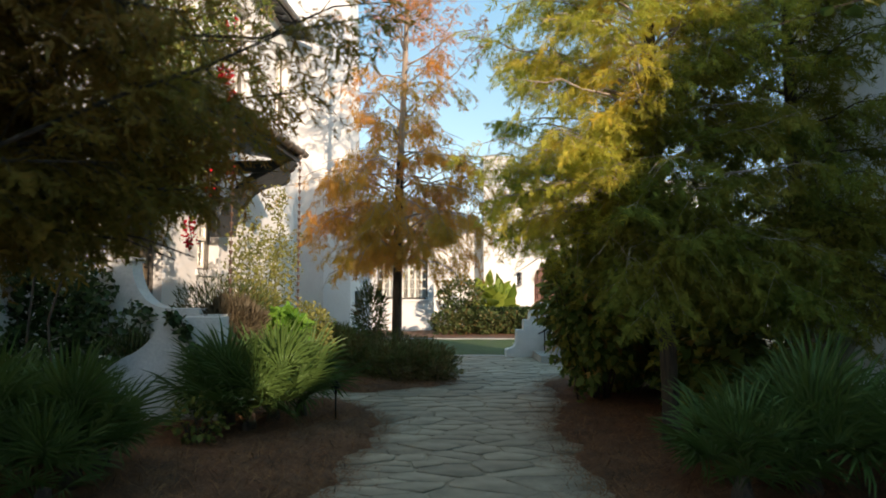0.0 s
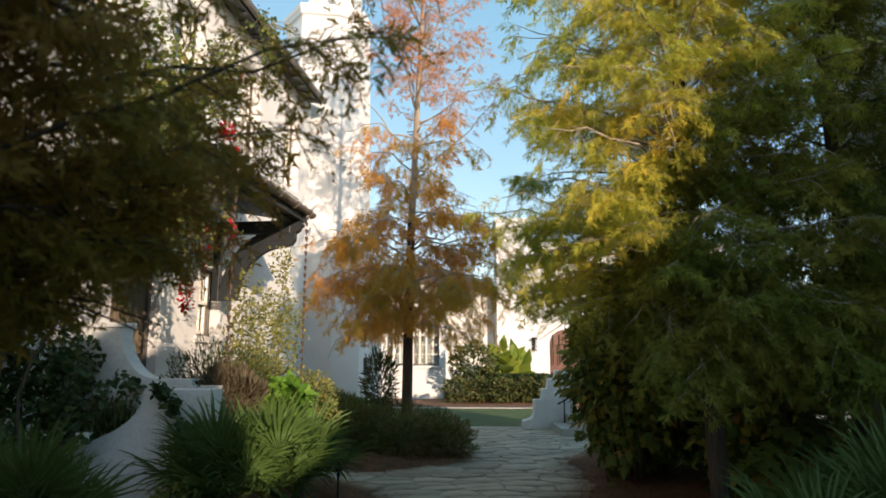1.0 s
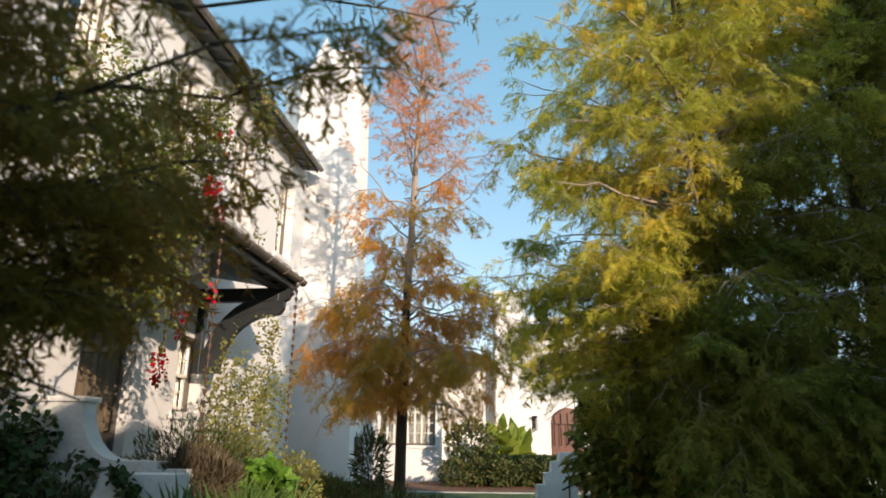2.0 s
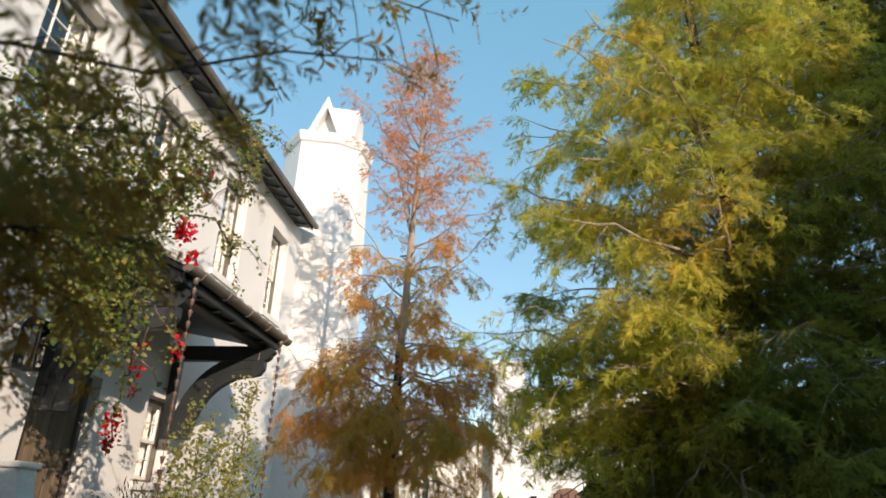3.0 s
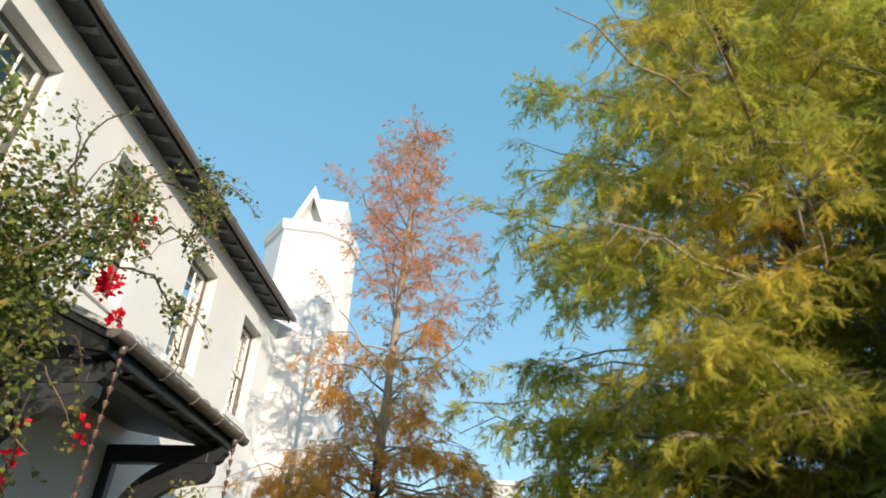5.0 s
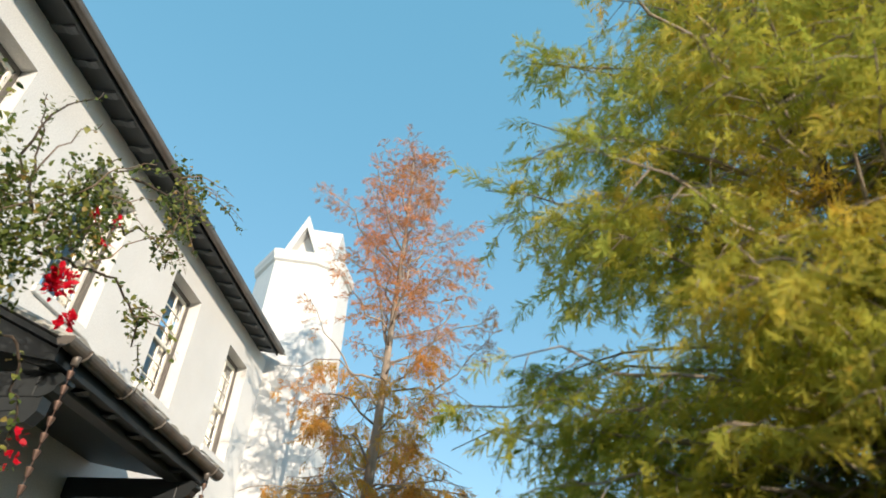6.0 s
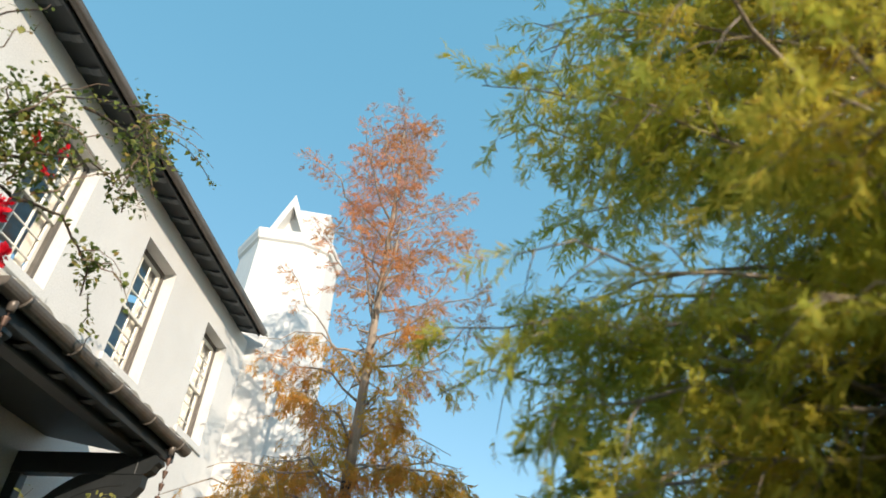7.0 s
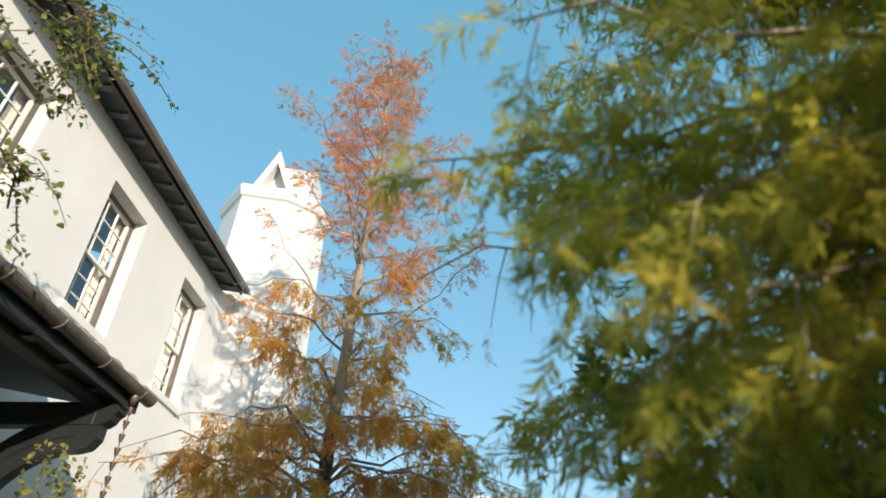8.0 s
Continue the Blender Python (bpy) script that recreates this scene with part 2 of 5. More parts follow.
def panel(bm, y0, y1, z0, z1, x0, x1, holes):
    """A wall of thickness x0 to x1 in the y-z plane with rectangular openings (y0, y1, z0, z1)."""
    ys = sorted({y0, y1, *[h[0] for h in holes], *[h[1] for h in holes]})
    zs = sorted({z0, z1, *[h[2] for h in holes], *[h[3] for h in holes]})
    ys, zs = [v for v in ys if y0 <= v <= y1], [v for v in zs if z0 <= v <= z1]

    def solid(i, j):
        if not (0 <= i < len(ys) - 1 and 0 <= j < len(zs) - 1):
            return False
        cy, cz = (ys[i] + ys[i + 1]) / 2, (zs[j] + zs[j + 1]) / 2
        return not any(h[0] < cy < h[1] and h[2] < cz < h[3] for h in holes)
    made = {}

    def v(x, i, j):
        if (x, i, j) not in made:
            made[x, i, j] = bm.verts.new((x, ys[i], zs[j]))
        return made[x, i, j]
    for i in range(len(ys) - 1):
        for j in range(len(zs) - 1):
            if not solid(i, j):
                continue
            bm.faces.new((v(x1, i, j), v(x1, i + 1, j), v(x1, i + 1, j + 1), v(x1, i, j + 1)))
            bm.faces.new((v(x0, i, j), v(x0, i, j + 1), v(x0, i + 1, j + 1), v(x0, i + 1, j)))
            for di, dj, a, b in ((-1, 0, (i, j), (i, j + 1)), (1, 0, (i + 1, j + 1), (i + 1, j)), (0, -1, (i + 1, j), (i, j)), (0, 1, (i, j + 1), (i + 1, j + 1))):
                if not solid(i + di, j + dj):
                    bm.faces.new((v(x0, *a), v(x1, *a), v(x1, *b), v(x0, *b)))
    bmesh.ops.recalc_face_normals(bm, faces=bm.faces)


def soup(name, verts, quads):
    """A mesh from arrays of points and four-cornered faces."""
    me = bpy.data.meshes.new(name)
    verts, quads = np.asarray(verts, np.float32).reshape(-1, 3), np.asarray(quads, np.int32).reshape(-1, 4)
    me.vertices.add(len(verts))
    me.vertices.foreach_set("co", verts.ravel())
    me.loops.add(quads.size)
    me.loops.foreach_set("vertex_index", quads.ravel())
    me.polygons.add(len(quads))
    me.polygons.foreach_set("loop_start", np.arange(len(quads), dtype=np.int32) * 4)
    me.update(calc_edges=True)
    return me


def frames_of(dirs, ups):
    """Right-handed axes (n, 3, 3) whose columns are the way, the side and the up of each leaf."""
    d = dirs / np.linalg.norm(dirs, axis=1, keepdims=True)
    s = np.cross(ups, d)
    s /= np.linalg.norm(s, axis=1, keepdims=True) + 1e-9
    return np.stack([d, s, np.cross(d, s)], 2)


def scatter(template, places, dirs, ups, sizes):
    """Copies of a small template (verts, quads) as one array mesh: at places, along dirs, of sizes."""
    tv, tq = template
    rot = frames_of(dirs, ups)
    v = np.einsum("nij,kj->nki", rot, tv) * sizes[:, None, None] + places[:, None, :]
    q = tq[None] + (np.arange(len(places)) * len(tv))[:, None, None]
    return v.reshape(-1, 3), q.reshape(-1, 4)


def merged(chunks):
    vs, qs, n = [], [], 0
    for v, q in chunks:
        vs.append(v)
        qs.append(q + n)
        n += len(v)
    return np.concatenate(vs), np.concatenate(qs)


def strap_template(rng, pairs=4, reach=0.5, width=0.09, droop=0.3, fold=0.5):
    """A ragged cypress twig end one unit long: curved narrow straps of uneven length leaving a thin axis at uneven angles."""
    vs, qs = [], []
    k = 0
    vs += [(0, -0.007, 0), (0, 0.007, 0), (1, 0.004, -droop), (1, -0.004, -droop)]
    qs.append((0, 1, 2, 3))
    for i in range(2 * pairs):
        t = rng.uniform(0.0, 0.95) if i % 3 else rng.uniform(0.6, 1.0)
        ln = reach * rng.uniform(0.55, 1.3)
        ang, turn, rise = radians(rng.uniform(12, 62)) * (1 if i % 2 else -1), rng.uniform(-0.5, 0.5), rng.uniform(-0.25, 0.45)
        w = width * rng.uniform(0.7, 1.25)
        p = np.array([t, 0.0, -droop * t * t])
        row = []
        for j in range(3):
            wj = w * (0.35, 1.0, 0.0)[j] * 0.5
            n = np.array([-math.sin(ang), math.cos(ang), 0.35])
            row += [p - n * wj, p + n * wj] if j < 2 else [p]
            p = p + ln / 2 * np.array([math.cos(ang) * math.cos(rise), math.sin(ang) * math.cos(rise), math.sin(rise)])
            ang += turn
            rise -= fold * rng.uniform(0.4, 1.8)
        k = len(vs)
        vs += [tuple(v) for v in row] + [tuple(row[4] + np.array([0.004, 0, 0]))]
        qs += [(k, k + 2, k + 3, k + 1), (k + 2, k + 4, k + 5, k + 3)]
    return np.array(vs, float), np.array(qs, int)


def leaf_template(kind):
    """One leaf a unit long, folded along its midrib: two quads a half, or lobed."""
    if kind == "oval":
        out = [(0.0, 0.0), (0.3, 0.28), (0.65, 0.26), (1.0, 0.0)]
    elif kind == "heart":
        out = [(0.0, 0.0), (0.12, 0.38), (0.55, 0.34), (1.0, 0.0)]
    elif kind == "narrow":
        out = [(0.0, 0.0), (0.3, 0.07), (0.7, 0.06), (1.0, 0.0)]
    else:
        out = [(0.0, 0.0), (0.10, 0.20), (0.22, 0.46), (0.36, 0.18), (0.52, 0.42), (0.66, 0.15), (0.80, 0.22), (1.0, 0.0)]
    vs, qs = [], []
    for side in (1, -1):
        for (x0, w0), (x1, w1) in zip(out, out[1:]):
            k = len(vs)
            z = lambda x, w: 0.22 * w - 0.22 * x * x
            vs += [(x0, 0, z(x0, 0)), (x1, 0, z(x1, 0)), (x1, side * w1, z(x1, w1)), (x0, side * w0, z(x0, w0))]
            qs.append((k, k + 1, k + 2, k + 3) if side > 0 else (k + 3, k + 2, k + 1, k))
    vs, qs = np.array(vs, float), np.array(qs, int)
    # weld equal corners so that one leaf is one island
    keys, back = np.unique(vs.round(5), axis=0, return_inverse=True)
    return keys, back.reshape(-1)[qs]


# ---- trees ----
def bent(a, b, sag, wob, n, rng):
    """A limb from a to b that sags or rises on the way and wavers a little."""
    a, b = np.array(a, float), np.array(b, float)
    pts = []
    off = rng.normal(0, wob, (n + 1, 3))
    for i in range(n + 1):
        t = i / n
        p = a + (b - a) * t + np.array([0, 0, sag * 4 * t * (1 - t)]) + off[i] * (1 if 0 < i < n else 0)
        pts.append(p)
    return pts


def grow(limbs, rng, twig_gap, twig_len, spray_gap, spray_size, droop, start=0.2, keep=None, upness=0.0):
    """Twigs along every limb and sprays along every twig: returns twig lines, and places, ways and ups of the sprays."""
    groups, pl, dr, up = [], [], [], []
    for pts in limbs:
        twigs = []
        groups.append(twigs)
        pts = np.array(pts)
        seg = np.linalg.norm(np.diff(pts, axis=0), axis=1)
        total = seg.sum()
        cum = np.r_[0, np.cumsum(seg)]
        s = total * start
        side = 1
        while s < total:
            i = min(np.searchsorted(cum, s) - 1, len(seg) - 1)
            i = max(i, 0)
            p = pts[i] + (pts[i + 1] - pts[i]) * ((s - cum[i]) / max(seg[i], 1e-6))
            d = (pts[i + 1] - pts[i]) / max(seg[i], 1e-6)
            lat = np.cross(d, (0, 0, 1.0))
            lat /= np.linalg.norm(lat) + 1e-6
            roll = rng.uniform(-0.9, 0.9)
            vert = np.cross(lat, d)
            w = d * rng.uniform(0.35, 0.9) + side * lat * math.cos(roll) * rng.uniform(0.7, 1.1) + vert * (math.sin(roll) * 0.8 + upness)
            w /= np.linalg.norm(w)
            ln = twig_len * rng.uniform(0.55, 1.2) * (1.15 - 0.75 * s / total)
            e = p + w * ln + np.array([0, 0, -droop * ln])
            twigs.append((p, p + (e - p) * 0.5 + np.array([0, 0, 0.12 * ln]), e))
            side = -side
            s += twig_gap * rng.uniform(0.7, 1.3)
        twigs.append((pts[-2], (pts[-2] + pts[-1]) / 2, pts[-1]))
    for a, m, e in [tw for g in groups for tw in g]:
        ln = np.linalg.norm(e - a)
        k = max(2, int(ln / spray_gap))
        lat = np.cross(e - a, (0, 0, 1.0))
        lat /= np.linalg.norm(lat) + 1e-6
        for j in range(k):
            t = (j + rng.uniform(0.3, 1.0)) / k
            p = (1 - t) ** 2 * a + 2 * t * (1 - t) * m + t * t * e
            w = (e - a) / ln * rng.uniform(0.3, 0.9) + lat * (1 if j % 2 else -1) * rng.uniform(0.3, 0.9) + rng.normal(0, 0.22, 3) + np.array([0, 0, -droop * 0.9])
            if j == k - 1:
                w = (e - a) / ln + np.array([0, 0, -droop]) + rng.normal(0, 0.15, 3)
            pl.append(p)
            dr.append(w)
            up.append(np.array([0, 0, 0.35]) + rng.normal(0, 0.8, 3))
    pl, dr, up = np.array(pl), np.array(dr), np.array(up)
    if keep is not None:
        ok = keep(pl)
        pl, dr, up = pl[ok], dr[ok], up[ok]
        groups = [[tw for tw in g if keep(np.array([tw[2]]))[0]] for g in groups]
    return groups, pl, dr, up


def clumps(p, size, level, seed=0.0):
    """True where boughs are leafy: an uneven field with lumps of about a given size; level 0 keeps half, lower keeps more."""
    q = p / size
    f = np.zeros(len(p))
    for k in range(5):
        a = seed + 1.7 * k
        w = np.array([math.sin(2.1 * a + 0.3), math.cos(3.3 * a), math.sin(1.3 * a + 2.0) * 1.2])
        u = np.array([math.cos(1.9 * a + 1.0), math.sin(2.7 * a + 0.5), math.cos(0.8 * a)])
        f += np.sin(3.0 * (q @ w) + 2.0 * a) * np.cos(2.6 * (q @ u) - a)
    return f > level


def sprays_mesh(name, pl, dr, up, rng, size, spread=0.35, kinds=5, **shape):
    sizes = size * rng.uniform(1 - spread, 1 + spread, len(pl))
    pick = rng.integers(0, kinds, len(pl))
    chunks = []
    for k in range(kinds):
        tpl = strap_template(rng, **shape)
        ok = pick == k
        if ok.any():
            chunks.append(scatter(tpl, pl[ok], dr[ok], up[ok], sizes[ok]))
    return soup(name, *merged(chunks))


def tree_thing(name, label, base, trunk_pts, trunk_r, limbs, twigs, meshes, bark, limb_r, limb_bark=None, twig_r=0.004):
    """A tree: trunk, single limbs with their twigs, and one or more crowns of sprays, all in world places."""
    t = thing(name, label, "tree", pose(*base))
    back = pose(*base).inverted()
    bm = bmesh.new()
    tube(bm, trunk_pts, trunk_r, 12)
    part("trunk", bm, bark, t, m=back)
    for k, pts in enumerate(limbs):
        bm = bmesh.new()
        n = len(pts)
        ln = float(np.linalg.norm(np.subtract(pts[-1], pts[0])))
        r = limb_r * min(1.0, 0.35 + 0.4 * ln)
        tube(bm, pts, [r * (1 - 0.8 * i / (n - 1)) for i in range(n)], 6)
        for tw in twigs[k]:
            tube(bm, tw, [twig_r, twig_r * 0.8, twig_r * 0.4], 3)
        part("limb", bm, limb_bark or bark, t, m=back)
    for nm, me, mt in meshes:
        link_mesh(nm, me, mt, t, m=back)
    return t


# ---- ground, path and lawn ----
LEFT_Y, LEFT_X = (-6, 4.8, 6.9, 7.8, 8.3, 8.7, 9.75, 10.45, 12, 15.2), (-0.8, -0.79, -0.56, -0.66, -0.95, -1.4, -0.55, 0.22, 0.12, 0.0)
RIGHT_Y, RIGHT_X = (-6, 4.8, 7.2, 8.0, 9.0, 10.3, 11.2, 12.5, 15.2), (1.05, 1.05, 1.08, 1.25, 1.48, 1.42, 1.9, 2.6, 3.2)


def in_path(x, y):
    """Positive inside the flagged path and its branch to the door, negative in the beds."""
    wob = 0.04 * np.sin(5.1 * y + 1.0) + 0.025 * np.sin(11.3 * y) + 0.018 * np.sin(27.0 * y + 4 * x) + 0.012 * np.sin(53.0 * y)
    main = np.minimum(x - np.interp(y, LEFT_Y, LEFT_X) - wob, np.interp(y, RIGHT_Y, RIGHT_X) + wob * 0.8 - x)
    main = np.minimum(main, 15.1 - y)
    low = np.interp(x, (-6, -3, -1.4, -0.6), (10.2, 9.4, 8.74, 8.1))
    high = np.interp(x, (-6, -3, -1.2, -0.7, 0.3), (11.2, 10.3, 9.45, 9.72, 10.4))
    branch = np.minimum(np.minimum(y - low, high - y), np.minimum(0.3 - x, x + 6))
    return np.maximum(main, branch)


def grid_mesh(name, x0, x1, y0, y1, step, height):
    nx, ny = int((x1 - x0) / step) + 1, int((y1 - y0) / step) + 1
    X, Y = np.meshgrid(np.linspace(x0, x1, nx), np.linspace(y0, y1, ny))
    Z = height(X, Y)
    v = np.stack([X, Y, Z], -1).reshape(-1, 3)
    i = (np.arange(ny - 1)[:, None] * nx + np.arange(nx - 1)[None]).ravel()
    me = soup(name, v, np.stack([i, i + 1, i + nx + 1, i + nx], 1))
    me.polygons.foreach_set("use_smooth", np.ones(len(me.polygons), bool))
    return me


def bumps(X, Y):
    return 0.030 * np.sin(2.3 * X + 1.7 * Y) * np.sin(1.9 * Y - 0.8 * X) + 0.014 * np.sin(7.1 * X + 2.0) * np.sin(6.3 * Y) + 0.008 * np.sin(17 * X + 5 * Y) * np.sin(15 * Y - 4 * X)


def bed_height(X, Y):
    d = -in_path(X, Y)
    rise = np.clip(d / 0.22, 0, 1)
    z = -0.03 + rise * (0.10 + bumps(X, Y))
    return np.where(Y > 15.1, np.minimum(z, -0.03), z)


bm = bmesh.new()
prism(bm, [(-400, -400), (400, -400), (400, 400), (-400, 400)], "z", -0.30, -0.06)
tagged(part("ground", bm, SAND), "bare sandy ground reaching to the horizon", "ground", kind="structure")
tagged(link_mesh("mulch_bed", grid_mesh("mulch_bed", -8, 5.2, -5.0, 15.3, 0.06, bed_height), STRAW), "planting beds covered in rust-brown pine straw", "mulch bed", kind="structure")
bm = bmesh.new()
prism(bm, [(-7, -6), (4.8, -6), (4.8, 15.3), (-7, 15.3)], "z", -0.055, 0.012)
pathway = tagged(part("path", bm, SAND), "pale irregular flagstone garden path with sandy joints", "path", kind="structure")
tagged(link_mesh("lawn", grid_mesh("lawn", -6, 8, 15.42, 20.5, 0.12, lambda X, Y: 0.03 + 0.008 * np.sin(5 * X) * np.sin(6 * Y)), GRASS), "short dark green lawn strip in the shade", "lawn", kind="structure")
for y, w, z in ((15.26, 0.16, 0.03), (20.62, 0.22, 0.05)):
    bm = bmesh.new()
    for k in range(14):
        box(bm, -6 + k, -5.006 + k, y - w / 2, y + w / 2, -0.05, z, 0.01)
    tagged(part("kerb", bm, KERB), "pale stone edging beside the lawn", "kerb", kind="structure")
tagged(link_mesh("mulch_bed", grid_mesh("mulch_bed", -6, 9, 20.74, 26.9, 0.15, lambda X, Y: 0.05 + bumps(X, Y) * 0.6), STRAW), "far bed of brown pine straw before the white wall", "mulch bed", kind="structure")

# ---- the white house ----
HM = pose(-4.32, 9.8, 0, 0, 0, -5.6)   # x out of the facade, y along it, away from the start of the walk
house = thing("house", "tall white stucco house with dark eaves and a tapering chimney tower", "house", HM)
WIN = [(-2.35, -1.36), (-0.01, 0.96), (2.34, 3.31), (4.69, 5.65)]
WZ0, WZ1 = 5.30, 7.17
DOOR = (-1.00, 0.13, 0.75, 3.0)
GWIN = (1.25, 2.05, 1.86, 3.0)
bm = bmesh.new()
panel(bm, -14, 6.9, 0, 7.75, -0.35, 0.0, [(a, b, WZ0, WZ1) for a, b in WIN] + [DOOR, GWIN])
part("wall", bm, STUCCO, house)
bm = bmesh.new()
box(bm, -6.2, -6.0, -14, 7.4, 0, 9.5)
part("rear_wall", bm, STUCCO, house)
bm = bmesh.new()
box(bm, -6.0, -0.36, -14.2, -14.0, 0, 7.9)
part("end_wall", bm, STUCCO, house)
bm = bmesh.new()
prism(bm, [(-5.99, 0.0), (-0.352, 0.0), (-0.352, 7.74), (-5.6, 9.45), (-5.99, 9.45)], "y", 6.08, 6.26)
part("end_wall", bm, STUCCO, house)
bm = bmesh.new()
box(bm, -6.0, -0.36, -14.0, 6.07, 4.0, 4.2)
part("upper_floor", bm, DOOR_WOOD, house)


def window(y0, y1, z0, z1, rows, cols, parent, sill=True, drawn=0.35):
    """A double-hung sash window set back in the wall."""
    bm = bmesh.new()
    d = -0.21
    t = 0.055
    box(bm, d - 0.08, d + 0.02, y0, y0 + t, z0, z1)
    box(bm, d - 0.08, d + 0.02, y1 - t, y1, z0, z1)
    box(bm, d - 0.08, d + 0.02, y0 + t, y1 - t, z1 - t, z1)
    box(bm, d - 0.08, d + 0.02, y0 + t, y1 - t, z0, z0 + 0.04)
    w = part("window", bm, CASING, parent, "sash window with small cream panes")
    zm = (z0 + z1) / 2
    for k, (a, b, off) in enumerate(((zm - 0.03, z1 - t, -0.025), (z0 + 0.04, zm + 0.03, -0.06))):
        bm = bmesh.new()
        f, g = 0.045, 0.018
        ya, yb = y0 + t, y1 - t
        x0, x1 = d + off - 0.02, d + off + 0.018
        box(bm, x0, x1, ya, ya + f, a, b)
        box(bm, x0, x1, yb - f, yb, a, b)
        box(bm, x0, x1, ya + f, yb - f, a, a + f)
        box(bm, x0, x1, ya + f, yb - f, b - f, b)
        for i in range(1, cols):
            y = ya + f + (yb - ya - 2 * f) * i / cols
            box(bm, x0 + 0.004, x1 - 0.004, y - g / 2, y + g / 2, a + f, b - f)
        for i in range(1, rows):
            z = a + f + (b - a - 2 * f) * i / rows
            box(bm, x0 + 0.006, x1 - 0.006, ya + f, yb - f, z - g / 2, z + g / 2)
        part("sash", bm, SASH, w)
        for i in range(cols):
            for j in range(rows):
                sy, sz = (yb - ya - 2 * f) / cols, (b - a - 2 * f) / rows
                bm = bmesh.new()
                py, pz = ya + f + i * sy, a + f + j * sz
                box(bm, x0 + 0.016, x0 + 0.021, py + 0.004, py + sy - 0.004, pz + 0.004, pz + sz - 0.004)
                pn = part("pane", bm, GLASS, w)
                pn.visible_shadow = False
    bm = bmesh.new()
    n = 20
    wide = (y1 - y0 - 0.1) * drawn
    for i in range(n):
        ya, yb = y1 - 0.05 - wide * (i + 1) / n, y1 - 0.05 - wide * i / n
        o = 0.02 * (i % 2)
        vs = [bm.verts.new((d - 0.14 - o, ya, z0)), bm.verts.new((d - 0.14 - 0.02 + o, yb, z0)), bm.verts.new((d - 0.14 - 0.02 + o, yb, z1)), bm.verts.new((d - 0.14 - o, ya, z1))]
        bm.faces.new(vs)
    bmesh.ops.remove_doubles(bm, verts=bm.verts, dist=0.001)
    part("blind", bm, CURTAIN, w, "pale folded curtain behind the panes")
    if sill:
        bm = bmesh.new()
        box(bm, -0.18, 0.045, y0 - 0.06, y1 + 0.06, z0 - 0.11, z0 - 0.002, 0.008)
        part("sill", bm, STUCCO, w)
    return w


for a, b in WIN:
    window(a, b, WZ0, WZ1, 3, 2 if a > 4 else 3, house, drawn=0.95 if a > 4 else 0.16)
window(*GWIN, 2, 2, house, drawn=0.2)

# eave, rafter tails and roof
EZ = 7.66
bm = bmesh.new()
prism(bm, [(-0.02, EZ + 0.10), (0.36, EZ + 0.04), (0.36, EZ + 0.09), (-0.02, EZ + 0.16)], "y", -14, 6.06)
eave = part("eave", bm, DARK_PAINT, house, "dark boarded soffit")
bm = bmesh.new()
box(bm, 0.362, 0.39, -14, 6.06, EZ - 0.01, EZ + 0.11, 0.006)
part("fascia", bm, DARK_PAINT, eave)
bm = bmesh.new()
pts = [(0.45 + 0.058 * math.cos(a), EZ + 0.09 + 0.07 * math.sin(a)) for a in [math.pi + math.pi * k / 8 for k in range(9)]]
prism(bm, pts + [(0.512, EZ + 0.11), (0.391, EZ + 0.11)], "y", -14, 6.08)
part("gutter", bm, GUTTER, house, "weathered half-round metal gutter")
tail = None
for k in range(36):
    y = 5.85 - 0.46 * k
    if tail is None:
        bm = bmesh.new()
        prism(bm, [(0.0, EZ + 0.075), (0.16, EZ + 0.045), (0.21, EZ + 0.02), (0.27, EZ + 0.008), (0.32, EZ + 0.014), (0.35, EZ + 0.03), (0.361, EZ + 0.042), (0.0, EZ + 0.098)], "y", -0.05, 0.05)
        tail = part("rafter_tail", bm, RAFTER, eave, m=pose(0, y, 0))
    else:
        link_mesh("rafter_tail", tail.data, RAFTER, eave, m=pose(0, y, 0))
bm = bmesh.new()
prism(bm, [(0.46, EZ + 0.12), (-5.6, EZ + 2.0), (-5.6, EZ + 2.12), (0.46, EZ + 0.165)], "y", -14, 6.3)
part("roof", bm, TILE, house, "pale tiled roof above the gutter")

# plank door
bm = bmesh.new()
box(bm, -0.30, -0.14, DOOR[0], DOOR[0] + 0.06, DOOR[2], DOOR[3])
box(bm, -0.30, -0.14, DOOR[1] - 0.06, DOOR[1], DOOR[2], DOOR[3])
box(bm, -0.30, -0.14, DOOR[0] + 0.06, DOOR[1] - 0.06, DOOR[3] - 0.07, DOOR[3])
door = part("door", bm, CASING, house, "aged brown plank door")
for k in range(7):
    bm = bmesh.new()
    w = (DOOR[1] - DOOR[0] - 0.12) / 7
    y = DOOR[0] + 0.06 + k * w
    box(bm, -0.25, -0.19, y + 0.002, y + w - 0.004, DOOR[2], DOOR[3] - 0.07, 0.006)
    part("plank", bm, DOOR_WOOD, door)
bm = bmesh.new()
tube(bm, [(-0.18, DOOR[1] - 0.18, 1.55), (-0.11, DOOR[1] - 0.18, 1.57), (-0.11, DOOR[1] - 0.18, 1.83), (-0.18, DOOR[1] - 0.18, 1.85)], 0.012, 6)
part("handle", bm, IRON, door, "black iron pull handle")
bm = bmesh.new()
box(bm, -0.34, 1.3, -1.5, 0.6, -0.05, 0.72, 0.015)
box(bm, 1.3, 1.62, -1.4, 0.5, -0.05, 0.54, 0.015)
box(bm, 1.62, 1.94, -1.4, 0.5, -0.05, 0.36, 0.015)
part("stoop", bm, STUCCO_OLD, house, "raised white stoop before the door")

